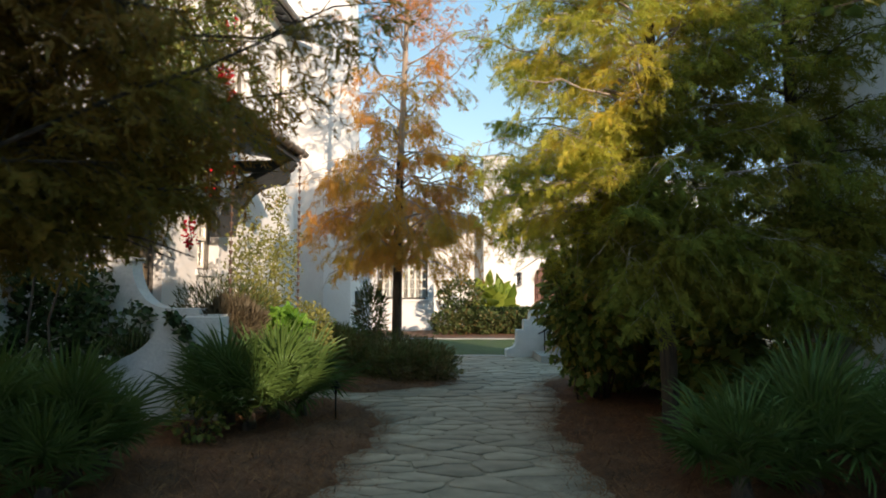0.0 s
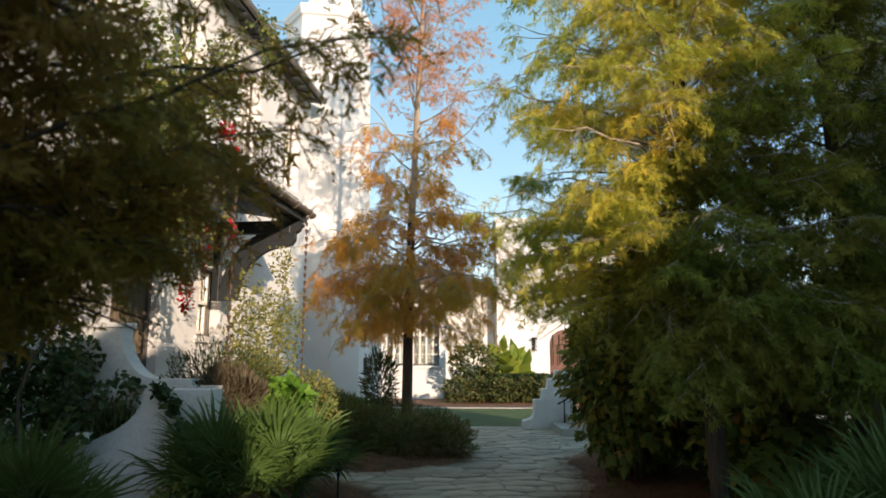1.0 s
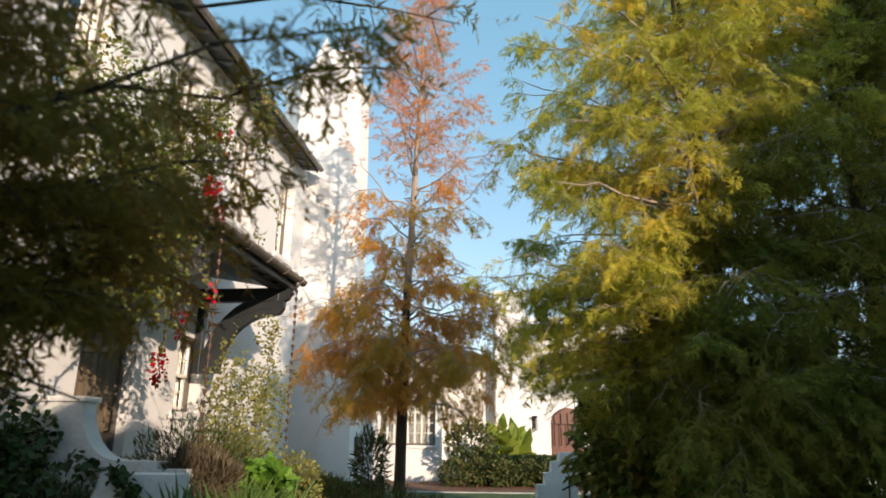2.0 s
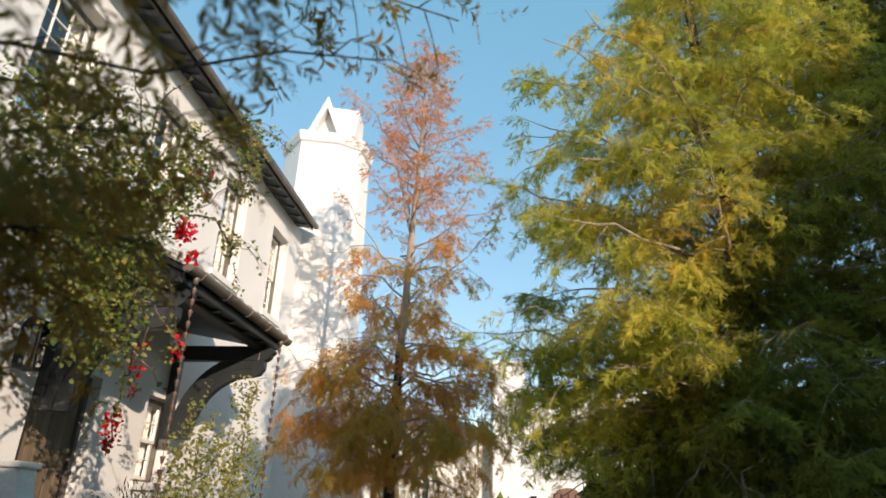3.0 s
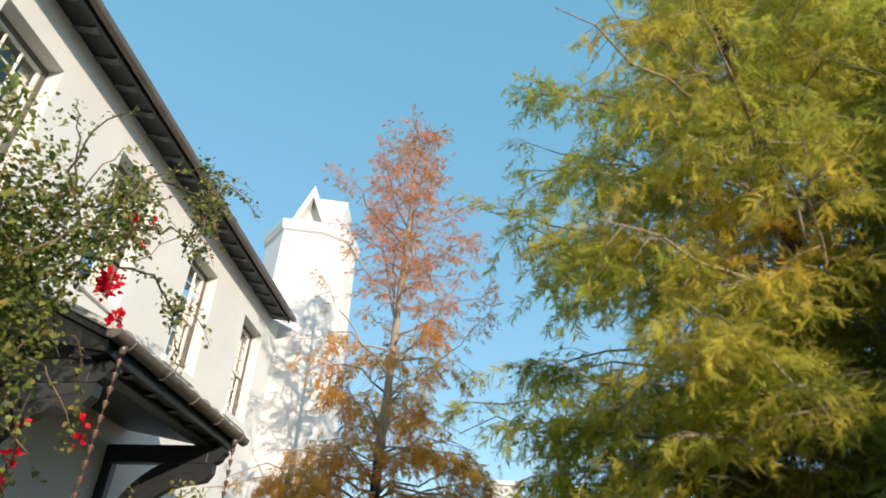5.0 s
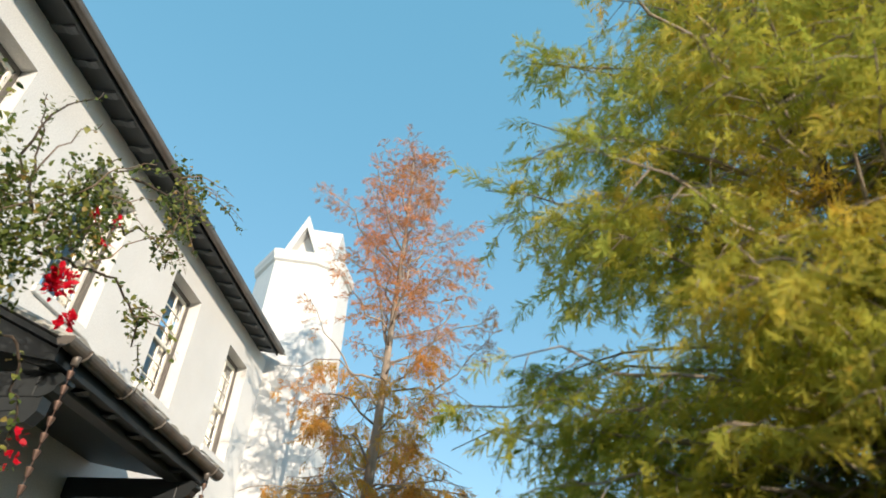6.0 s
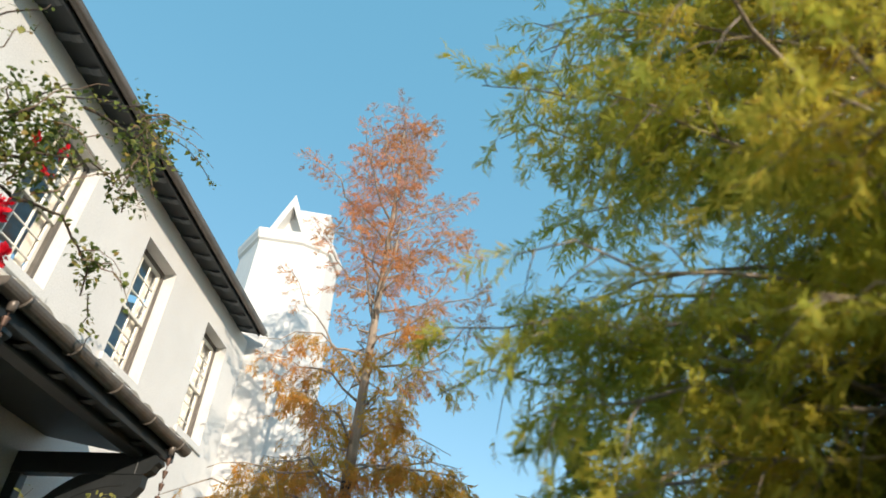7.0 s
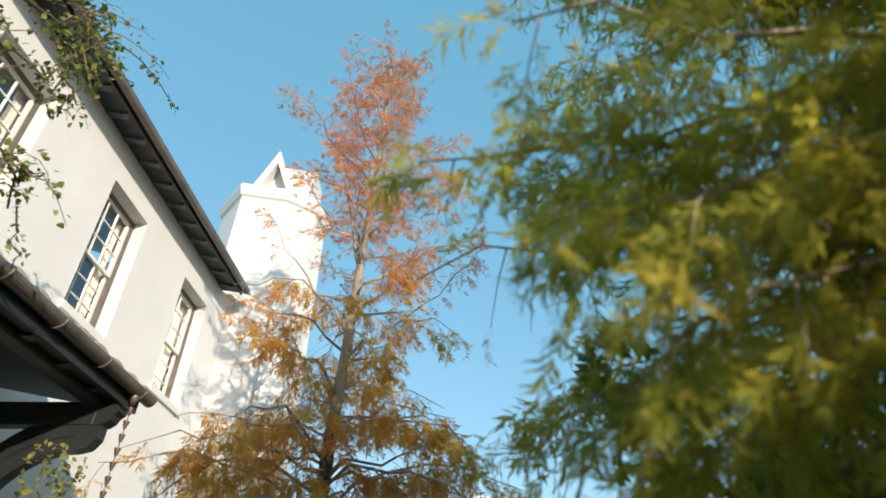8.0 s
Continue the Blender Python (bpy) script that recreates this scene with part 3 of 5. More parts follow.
# pent canopy over the door
CY0, CY1 = -1.20, 1.98
canopy = part("canopy", (lambda b: (prism(b, [(0.0, 4.62), (1.52, 3.92), (1.52, 3.97), (0.0, 4.68)], "y", CY0, CY1), b)[1])(bmesh.new()), DARK_PAINT, house, "dark boarded canopy over the door")
bm = bmesh.new()
prism(bm, [(0.0, 4.07), (1.515, 3.80), (1.53, 3.80), (1.53, 3.96), (1.515, 3.96), (1.505, 3.835), (0.0, 4.095)], "y", CY0 + 0.02, CY1 - 0.02)
part("soffit", bm, DARK_PAINT, canopy)
bm = bmesh.new()
box(bm, 1.20, 1.36, CY0 + 0.1, CY1 - 0.1, 3.76, 3.93, 0.01)
part("beam", bm, DARK_PAINT, canopy)
for k in range(7):
    y = CY0 + 0.12 + (CY1 - CY0 - 0.24) * k / 6
    bm = bmesh.new()
    prism(bm, [(0.0, 4.10), (1.16, 3.868), (1.24, 3.825), (1.34, 3.795), (1.43, 3.785), (1.49, 3.80), (1.50, 3.915), (0.0, 4.612)], "y", y - 0.045, y + 0.045)
    part("rafter_tail", bm, DARK_PAINT, canopy)
bm = bmesh.new()
pts = [(1.60 + 0.075 * math.cos(a), 3.97 + 0.08 * math.sin(a)) for a in [math.pi + math.pi * k / 10 for k in range(11)]]
prism(bm, pts + [(1.665, 3.98), (1.535, 3.98)], "y", CY0 - 0.05, CY1 + 0.04)
gut = part("gutter", bm, GUTTER, canopy, "brown half-round metal gutter")
for k in range(5):
    y = CY0 + 0.2 + (CY1 - CY0 - 0.4) * k / 4
    bm = bmesh.new()
    tube(bm, [(1.60 + 0.085 * math.cos(a), y, 3.97 + 0.09 * math.sin(a)) for a in [math.pi + math.pi * j / 8 for j in range(9)]], 0.012, 6)
    part("strap", bm, GUTTER, gut)
bm = bmesh.new()
prism(bm, [(0.0, 4.69), (1.54, 3.98), (1.56, 4.0), (0.0, 4.71)], "y", CY0 - 0.03, CY1 + 0.02)
part("roof_deck", bm, TILE, canopy)
tile_me = None
rng = random.Random(5)
for row in range(6):
    for col in range(11):
        y = CY0 + 0.0 + col * 0.292
        x1 = 1.62 - row * 0.27
        if tile_me is None:
            bm = bmesh.new()
            n = 6
            top = [(0.30 * k / n, 0.045 * math.sin(math.pi * (k / n) ** 0.8) ** 0.8 + 0.012) for k in range(n + 1)]
            prism(bm, top + [(0.30, -0.004), (0.0, -0.004)], "x", -0.31, 0.0)
            tile_me = bpy.data.meshes.new("roof_tile")
            bm.to_mesh(tile_me)
            bm.free()
        z = 4.69 - (x1) * 0.461 + 0.03
        link_mesh("roof_tile", tile_me, TILE, canopy, m=pose(x1, y, z, 0, 24.7, rng.uniform(-1, 1)))


def bracket(y):
    """A curved timber bracket with a moulded nose under the canopy's end."""
    bm = bmesh.new()
    box(bm, 0.0, 1.34, y - 0.07, y + 0.07, 3.58, 3.80, 0.012)
    b = part("bracket", bm, DARK_PAINT, canopy, "dark curved timber bracket")
    bm = bmesh.new()
    box(bm, 0.0, 0.13, y - 0.06, y + 0.06, 2.45, 3.58, 0.012)
    part("post", bm, DARK_PAINT, b)
    bm = bmesh.new()
    out = [(0.13, 2.45)] + [(1.24 - 1.11 * math.cos(a), min(2.45 + 1.24 * math.sin(a), 3.578)) for a in [math.pi / 2 * k / 14 for k in range(15)]]
    inn = [(1.24 - 0.80 * math.cos(a), 2.45 + 0.90 * math.sin(a)) for a in [math.pi / 2 * k / 14 for k in range(15)]]
    prism(bm, out[1:] + [(1.42, 3.60), (1.42, 3.47), (1.36, 3.38)] + inn[::-1], "y", y - 0.06, y + 0.06)
    part("brace", bm, DARK_PAINT, b)
    bm = bmesh.new()
    inn2 = [(1.24 - 0.985 * math.cos(a), 2.45 + 1.02 * math.sin(a)) for a in [math.pi / 2 * k / 14 for k in range(15)]]
    out2 = [(1.24 - 1.02 * math.cos(a), 2.45 + 1.05 * math.sin(a)) for a in [math.pi / 2 * k / 14 for k in range(15)]]
    prism(bm, out2 + inn2[::-1], "y", y - 0.068, y + 0.068)
    part("moulding", bm, DARK_PAINT, b)
    bm = bmesh.new()
    prism(bm, [(1.34, 3.78), (1.50, 3.78), (1.55, 3.74), (1.55, 3.71), (1.51, 3.68), (1.49, 3.63), (1.45, 3.60), (1.40, 3.58), (1.34, 3.58)], "y", y - 0.07, y + 0.07)
    part("nose", bm, DARK_PAINT, b)


bracket(1.72)
bracket(-0.94)


def lantern(m, parent_label):
    t = thing("wall_lantern", parent_label, "lantern", m)
    bm = bmesh.new()
    box(bm, -0.02, 0.03, -0.06, 0.06, -0.2, 0.2, 0.01)
    part("backplate", bm, IRON, t)
    bm = bmesh.new()
    for sx, sy in ((0.04, -0.09), (0.04, 0.09), (0.22, -0.09), (0.22, 0.09)):
        box(bm, sx - 0.008, sx + 0.008, sy - 0.008, sy + 0.008, -0.22, 0.2)
    box(bm, 0.03, 0.23, -0.1, 0.1, -0.25, -0.22, 0.005)
    prism(bm, [(0.02, 0.2), (0.24, 0.2), (0.17, 0.28), (0.09, 0.28)], "y", -0.1, 0.1)
    part("cage", bm, IRON, t)
    bm = bmesh.new()
    box(bm, 0.05, 0.21, -0.08, 0.08, -0.215, 0.195)
    part("glass", bm, GLASS, t).visible_shadow = False
    return t


lantern(HM @ pose(0.01, -1.35, 3.05), "black iron lantern beside the plank door")

# rain chains
cup_me = None


def rain_chain(x, y, ztop, zbot, label):
    """Copper cups strung below the gutter's outlet."""
    global cup_me
    t = thing("rain_chain", label, "rain chain", HM @ pose(x, y, zbot), group="rain chains")
    if cup_me is None:
        bm = bmesh.new()
        prof = [(0.008, -0.036), (0.013, -0.032), (0.027, 0.022), (0.029, 0.034), (0.025, 0.034), (0.010, -0.024)]
        rings = [[bm.verts.new((r * math.cos(6.2832 * k / 9), r * math.sin(6.2832 * k / 9), z)) for k in range(9)] for r, z in prof]
        for a, b in zip(rings, rings[1:]):
            for k in range(9):
                bm.faces.new((a[k], a[(k + 1) % 9], b[(k + 1) % 9], b[k]))
        bm.faces.new(rings[0][::-1])
        cup_me = bpy.data.meshes.new("cup")
        bm.to_mesh(cup_me)
        bm.free()
    bm = bmesh.new()
    tube(bm, [(0, 0, 0), (0, 0, ztop - zbot)], 0.005, 5)
    part("wire", bm, COPPER, t)
    z = ztop - zbot - 0.16
    while z > 0.05:
        link_mesh("cup", cup_me, COPPER, t, m=pose(0, 0, z))
        z -= 0.125
    bm = bmesh.new()
    tube(bm, [(0, 0, ztop - zbot - 0.08), (0, 0, ztop - zbot + 0.03)], [0.028, 0.04], 10)
    part("outlet", bm, GUTTER, t)
    return t


rain_chain(1.60, 1.74, 3.90, 0.25, "copper cup rain chain below the far gutter end")
rain_chain(1.60, -1.04, 3.90, 0.25, "copper cup rain chain hung among vines")

# ---- chimney tower ----
TOWER = [(-4.68, 17.0), (-4.04, 16.17), (-3.06, 16.32), (-2.49, 16.69), (-2.36, 17.5), (-2.75, 18.5), (-3.9, 18.8), (-4.7, 18.1)]
TC = (-3.55, 17.45)
tower = thing("chimney_tower", "white stucco chimney tower with chamfered corners and gabled cap", "chimney", pose(TC[0], TC[1], 0))


def ring_mesh(levels):
    """The tower's outline at heights z, each grown by a factor."""
    bm = bmesh.new()
    rings = [[bm.verts.new(((x - TC[0]) * k, (y - TC[1]) * k, z)) for x, y in TOWER] for z, k in levels]
    n = len(TOWER)
    for a, b in zip(rings, rings[1:]):
        for i in range(n):
            bm.faces.new((a[i], a[(i + 1) % n], b[(i + 1) % n], b[i]))
    bm.faces.new(rings[0][::-1])
    bm.faces.new(rings[-1])
    return bm


part("shaft", ring_mesh([(0, 1.10), (2.5, 1.07), (6.0, 1.02), (10.34, 0.95)]), STUCCO, tower)
part("cornice", ring_mesh([(10.34, 0.952), (10.38, 1.0), (10.44, 1.01), (10.52, 1.035), (10.62, 1.035), (10.64, 1.02), (10.65, 0.98)]), STUCCO, tower)
bm = bmesh.new()
bt = [(-0.47, -0.92), (0.72, -0.62), (0.80, 0.5), (-0.6, 0.6)]
tp = [(-0.22, -0.45), (0.80, -0.28), (0.80, 0.5), (-0.3, 0.6)]
lo, hi = [bm.verts.new((x, y, 10.64)) for x, y in bt], [bm.verts.new((x, y, 11.93)) for x, y in tp]
bm.faces.new(lo[::-1]), bm.faces.new(hi)
for i in range(4):
    bm.faces.new((lo[i], lo[(i + 1) % 4], hi[(i + 1) % 4], hi[i]))
part("cap", bm, STUCCO, tower)
bm = bmesh.new()
ax, wl, wr = 0.06, -0.42, 0.52
outer = [(wl, 10.652), (wr, 10.652), (ax, 11.86)]
inner = [(wl + 0.17, 10.70), (wr - 0.13, 10.70), (ax, 11.50)]
gy = -1.06
vo, vi, vb, vo2 = ([bm.verts.new((x, y, z)) for x, z in tri] for tri, y in ((outer, gy), (inner, gy), (inner, gy + 0.30), (outer, 0.3)))
for i in range(3):
    j = (i + 1) % 3
    bm.faces.new((vo[i], vo[j], vi[j], vi[i]))
    bm.faces.new((vi[i], vi[j], vb[j], vb[i]))
    bm.faces.new((vo[j], vo[i], vo2[i], vo2[j]))
bm.faces.new(vb), bm.faces.new(vo2[::-1])
bmesh.ops.recalc_face_normals(bm, faces=bm.faces)
part("gable", bm, STUCCO, tower)
bm = bmesh.new()
box(bm, -0.14, 0.14, -0.06, 0.06, -0.22, 0.22, 0.01)
tagged(part("meter_box", bm, RAFTER, m=pose(-2.30, 17.15, 1.3, 0, 0, 80)), "grey electric meter box on the tower wall", "meter box")

# ---- curved garden walls of the stoop ----
def swoop(x0, z0, x1, z1, n=10):
    """A concave sweep from a high end to a low one."""
    return [(x0 + (x1 - x0) * (1 - math.cos(math.pi / 2 * k / n)), z0 + (z1 - z0) * math.sin(math.pi / 2 * k / n)) for k in range(n + 1)]


garden_wall = thing("garden_wall", "white stucco stoop wall with concave swept top", "garden wall", pose(-3.5, 8.1, 0), group="stoop walls")
bm = bmesh.new()
prism(bm, [(-1.1, -0.05), (0.85, -0.05), (0.85, 1.20), (0.52, 1.20), (0.52, 1.27), (0.12, 1.27)] + swoop(-0.32, 1.84, 0.12, 1.275)[::-1] + [(-1.1, 1.84)], "y", -0.14, 0.14)
part("wall", bm, STUCCO_OLD, garden_wall)
bm = bmesh.new()
box(bm, -1.12, -0.29, -0.17, 0.17, 1.842, 1.90, 0.012)
part("coping", bm, STUCCO_OLD, garden_wall)
garden_wall = thing("garden_wall", "low white stucco wall sweeping down to a ledge", "garden wall", pose(-3.2, 7.38, 0), group="stoop walls")
bm = bmesh.new()
prism(bm, [(-1.5, -0.05), (0.72, -0.05), (0.72, 1.19), (0.05, 1.19)] + [(0.05 - 0.70 * (1 - math.cos(math.pi / 2 * k / 10)), 1.19 - 0.50 * math.sin(math.pi / 2 * k / 10)) for k in range(1, 11)] + [(-1.5, 0.69)], "y", -0.16, 0.16)
part("wall", bm, STUCCO_OLD, garden_wall)
bm = bmesh.new()
box(bm, -1.5, -0.62, -0.19, 0.19, 0.692, 0.74, 0.012)
part("coping", bm, STUCCO_OLD, garden_wall)

# ---- stair wing wall beyond the path ----
stair = thing("garden_stair", "white stone garden stair with a stepped wing wall", "stair", pose(1.40, 14.9, 0))
bm = bmesh.new()
prof = [(0, -0.05), (0.0, 0.17), (0.05, 0.20)] + [(0.05 + 0.19 * math.sin(a), 0.20 + 0.17 * (1 - math.cos(a))) for a in [math.pi / 2 * k / 6 for k in range(1, 7)]]
prof += [(0.25, 0.63), (0.40, 0.63), (0.41, 0.86), (0.53, 0.86), (0.56, 1.08), (0.70, 1.08), (0.72, 1.25), (1.05, 1.25), (1.05, -0.05)]
prism(bm, prof, "y", 0.0, 0.38)
part("wing_wall", bm, STUCCO_OLD, stair)
for k in range(6):
    bm = bmesh.new()
    box(bm, 0.60 + 0.30 * k, 3.2, -1.3, -0.003, -0.05 + 0.0, 0.17 * (k + 1), 0.01)
    if k:
        bm.free()
        bm = bmesh.new()
        box(bm, 0.60 + 0.30 * k, 3.2, -1.3, -0.003, 0.17 * k + 0.002, 0.17 * (k + 1), 0.01)
    part("step", bm, KERB, stair)
bm = bmesh.new()
tube(bm, [(0.72, -0.10, 0.55), (0.86, -0.10, 0.62), (1.5, -0.10, 1.05)], 0.018, 6)
tube(bm, [(0.86, -0.10, 0.17), (0.86, -0.10, 0.62)], 0.014, 6)
part("handrail", bm, IRON, stair)

# ---- the house across the lawn ----
far_house = thing("house", "white stucco house across the lawn with arched door and slate roof", "house", pose(0, 25, 0))


def front_panel(x0, x1, z0, z1, y0, y1, holes):
    bm = bmesh.new()
    panel(bm, x0, x1, z0, z1, -y1, -y0, holes)
    for v in bm.verts:
        v.co = Vector((v.co.y, -v.co.x, v.co.z))
    bmesh.ops.recalc_face_normals(bm, faces=bm.faces)
    return bm


part("wall", front_panel(-9, -0.43, 0, 4.3, 0, 0.3, [(-2.6, -0.65, 1.23, 2.75), (-5.6, -3.9, 1.23, 2.75)]), STUCCO, far_house)
for xa, xb in ((-2.6, -0.65), (-5.6, -3.9)):
    bm = bmesh.new()
    box(bm, xa, xb, 0.12, 0.2, 1.23, 1.30)
    box(bm, xa, xb, 0.12, 0.2, 2.68, 2.75)
    box(bm, xa, xa + 0.07, 0.12, 0.2, 1.30, 2.68)
    box(bm, xb - 0.07, xb, 0.12, 0.2, 1.30, 2.68)
    w = part("window", bm, CASING, far_house, "wide window with cream glazing bars")
    bm = bmesh.new()
    for k in range(1, 8):
        x = xa + (xb - xa) * k / 8
        box(bm, x - 0.03, x + 0.03, 0.14, 0.18, 1.30, 2.68)
    for z in (1.65, 2.0, 2.35):
        box(bm, xa + 0.07, xb - 0.07, 0.145, 0.175, z - 0.015, z + 0.015)
    part("frame", bm, SASH, w)
    bm = bmesh.new()
    box(bm, xa + 0.07, xb - 0.07, 0.185, 0.19, 1.30, 2.68)
    part("pane", bm, GLASS, w)
    bm = bmesh.new()
    box(bm, xa - 0.05, xb + 0.05, -0.05, 0.12, 1.14, 1.228, 0.01)
    part("sill", bm, STUCCO, w)
part("wall", front_panel(2.33, 11, 0, 6.2, 2.0, 2.3, [(3.72, 5.0, 0, 2.05)]), STUCCO, far_house)
bm = bmesh.new()
arch = [(3.72, 2.052)] + [(4.36 - 0.64 * math.cos(math.pi * k / 14), 2.052 + 0.60 * math.sin(math.pi * k / 14)) for k in range(1, 14)] + [(5.0, 2.052)]
prism(bm, arch, "y", 1.985, 2.0)
far_door = part("door", bm, RED_DOOR, far_house, "arched dark red-brown wooden door")
bm = bmesh.new()
box(bm, 3.74, 4.98, 2.08, 2.14, 0.0, 2.05)
part("leaf", bm, RED_DOOR, far_door)
bm = bmesh.new()
for x in (3.85, 4.1, 4.36, 4.62, 4.87):
    tube(bm, [(x, 1.965, 1.25), (x, 1.965, 2.45)], 0.018, 5)
part("grille", bm, IRON, far_door)
part("wall", front_panel(-0.43, 2.33, 0, 4.3, 2.6, 2.9, []), STUCCO, far_house)
bm = bmesh.new()
panel(bm, 0.3, 2.6, 0, 4.3, -0.73, -0.43, [])
part("wall", bm, STUCCO, far_house)
bm = bmesh.new()
box(bm, -9, 11, 8.7, 9.0, 0, 4.3)
part("rear_wall", bm, STUCCO_OLD, far_house)
bm = bmesh.new()
box(bm, -9.3, -9.0, 0, 9.0, 0, 4.3)
part("end_wall", bm, STUCCO_OLD, far_house)
bm = bmesh.new()
box(bm, -2.4, -0.9, 0.22, 0.24, 1.3, 2.7)
part("blind", bm, CURTAIN, far_house, "drawn blind behind the far window")
bm = bmesh.new()
box(bm, 1.62, 2.87, 1.93, 3.4, 0.0, 7.05, 0.02)
chimney = part("chimney", bm, STUCCO, far_house)
bm = bmesh.new()
box(bm, 1.54, 2.95, 1.85, 3.48, 7.052, 7.22, 0.03)
part("coping", bm, STUCCO_OLD, chimney)
bm = bmesh.new()
for ring in (((-9.2, -0.25), (1.4, -0.25), (1.4, 9), (-9.2, 9)),):
    lo = [bm.verts.new((x, y, 4.3)) for x, y in ring]
    hi = [bm.verts.new((x, y, 5.6)) for x, y in ((-7, 4.2), (-1.2, 4.2))]
    bm.faces.new((lo[0], lo[1], hi[1], hi[0]))
    bm.faces.new((lo[1], lo[2], hi[1]))
    bm.faces.new((lo[2], lo[3], hi[0], hi[1]))
    bm.faces.new((lo[3], lo[0], hi[0]))
    bm.faces.new(lo[::-1])
part("roof", bm, SLATE, far_house, "grey hipped slate roof")
lantern(pose(3.09, 26.99, 2.05, 0, 0, -90), "dark lantern beside the arched door")

# ---- the house beside the walk, in shade, and unseen walls added to cast it ----
side_house = thing("house", "white stucco house in shade beside the path, with unseen walls added to cast shade", "house", pose(5.2, 5, 0))
# heights of these two walls follow the shade wanted on the trees
bm = bmesh.new()
box(bm, 0, 1.2, -4.5, -1.45, 0, 6.3, 0.02)
part("wall", bm, STUCCO, side_house)
bm = bmesh.new()
box(bm, 0, 1.2, -1.44, 3.4, 0, 9.2, 0.02)
part("wall", bm, STUCCO, side_house)
# unseen blockers added towards the sun; low tops leave gaps for sun patches
for y0, y1, depth, top in ((-5.45, -4.51, 1.2, 5.4), (-9.5, -5.46, 1.2, 4.5), (-22, -11.61, 0.25, 7.1), (-11.60, -9.51, 0.25, 4.3)):
    bm = bmesh.new()
    box(bm, 0.0, depth, y0, y1, 0, top, 0.02)
    part("wall", bm, STUCCO, side_house)
bm = bmesh.new()
box(bm, -0.75, -0.003, 2.2, 3.3, 0, 10.4, 0.03)
part("chimney", bm, STUCCO, side_house)
bm = bmesh.new()
box(bm, -0.18, 0.0, -3.9, -3.45, 0, 3.4, 0.02)
part("pilaster", bm, STUCCO, side_house)

# unseen block, added to close the walk and hold off light from behind
unseen_back_wall = thing("house", "plain white wall added out of view, closing the walk behind", "house", pose(-4, -5, 0))
bm = bmesh.new()
box(bm, -9, 4.4, -6, 0, 0, 7.5, 0.02)
part("wall", bm, STUCCO, unseen_back_wall)


# ---- trees ----
def cypress_limbs(rng, base, z0, z1, count, reach, rise, sag, wob=0.03, az0=0.0, trunk=None):
    """Limbs round a trunk from z0 to z1: reach(h) gives the length at a height, rise(h) how far the end lies above the start."""
    out = []
    for i in range(count):
        h = z0 + (z1 - z0) * ((i + rng.uniform(0, 0.9)) / count)
        az = az0 + i * 2.39996 + rng.uniform(-0.4, 0.4)
        ln = reach(h) * rng.uniform(0.58, 1.15)
        bx, by = trunk(h)
        end = (bx + ln * math.cos(az), by + ln * math.sin(az), h + rise(h) * ln + rng.uniform(-0.1, 0.1))
        out.append(bent((bx, by, h), end, sag * ln, wob, 6, rng))
    return out


def on_line(pts):
    zs = [p[2] for p in pts]
    return lambda h: (float(np.interp(h, zs, [p[0] for p in pts])), float(np.interp(h, zs, [p[1] for p in pts])))


# the rust-coloured cypress beside the lawn
rng = np.random.default_rng(11)
trunk = [(-0.93, 12.72, -0.05), (-0.93, 12.70, 0.3), (-0.92, 12.68, 1.2), (-0.90, 12.62, 2.6), (-0.87, 12.55, 4.0), (-0.82, 12.50, 4.9), (-0.76, 12.44, 6.5), (-0.68, 12.34, 8.2), (-0.66, 12.25, 9.3), (-0.64, 12.1, 10.05)]
tl = on_line(trunk)
skirt = cypress_limbs(rng, None, 2.0, 3.6, 30, lambda h: np.interp(h, (1.9, 2.6, 3.6), (1.6, 2.2, 2.1)), lambda h: rng.uniform(-0.35, 0.1), 0.20, 0.06, trunk=tl)
middle = cypress_limbs(rng, None, 3.5, 5.9, 20, lambda h: np.interp(h, (3.5, 4.2, 4.8, 5.9), (2.0, 1.25, 1.1, 1.4)), lambda h: rng.uniform(-0.05, 0.4), 0.12, 0.06, trunk=tl)
for a, b in (((-0.89, 12.6, 3.3), (-3.0, 12.0, 3.45)), ((-0.88, 12.6, 3.6), (-2.7, 11.7, 3.5)), ((-0.88, 12.58, 3.8), (-2.2, 11.5, 3.75)), ((-0.88, 12.6, 3.5), (1.0, 12.0, 3.0)), ((-0.86, 12.55, 4.1), (0.75, 12.1, 3.7)), ((-0.89, 12.6, 3.0), (-2.9, 12.9, 2.8))):
    middle.append(bent(a, b, 0.22, 0.05, 8, rng))
upper = cypress_limbs(rng, None, 5.8, 9.9, 30, lambda h: np.interp(h, (5.8, 6.6, 7.8, 8.9, 9.9), (1.55, 1.6, 1.25, 0.75, 0.2)), lambda h: np.interp(h, (5.8, 7, 10), (0.55, 0.9, 1.1)), 0.0, 0.05, trunk=tl)
for a, b in (((-0.77, 12.45, 6.1), (-1.30, 12.2, 9.0)), ((-0.76, 12.44, 6.4), (-0.30, 12.15, 9.4)), ((-0.77, 12.45, 6.0), (-1.1, 12.9, 8.4)), ((-0.76, 12.44, 6.6), (-0.05, 12.5, 8.5)), ((-0.79, 12.48, 5.3), (0.55, 12.2, 7.5)), ((-0.79, 12.48, 4.9), (0.75, 12.3, 6.4))):
    upper.append(bent(a, b, -0.12, 0.05, 9, rng))
scout = [bent((-0.80, 12.49, 5.2), (-2.05, 12.35, 6.9), -0.15, 0.04, 8, rng)]
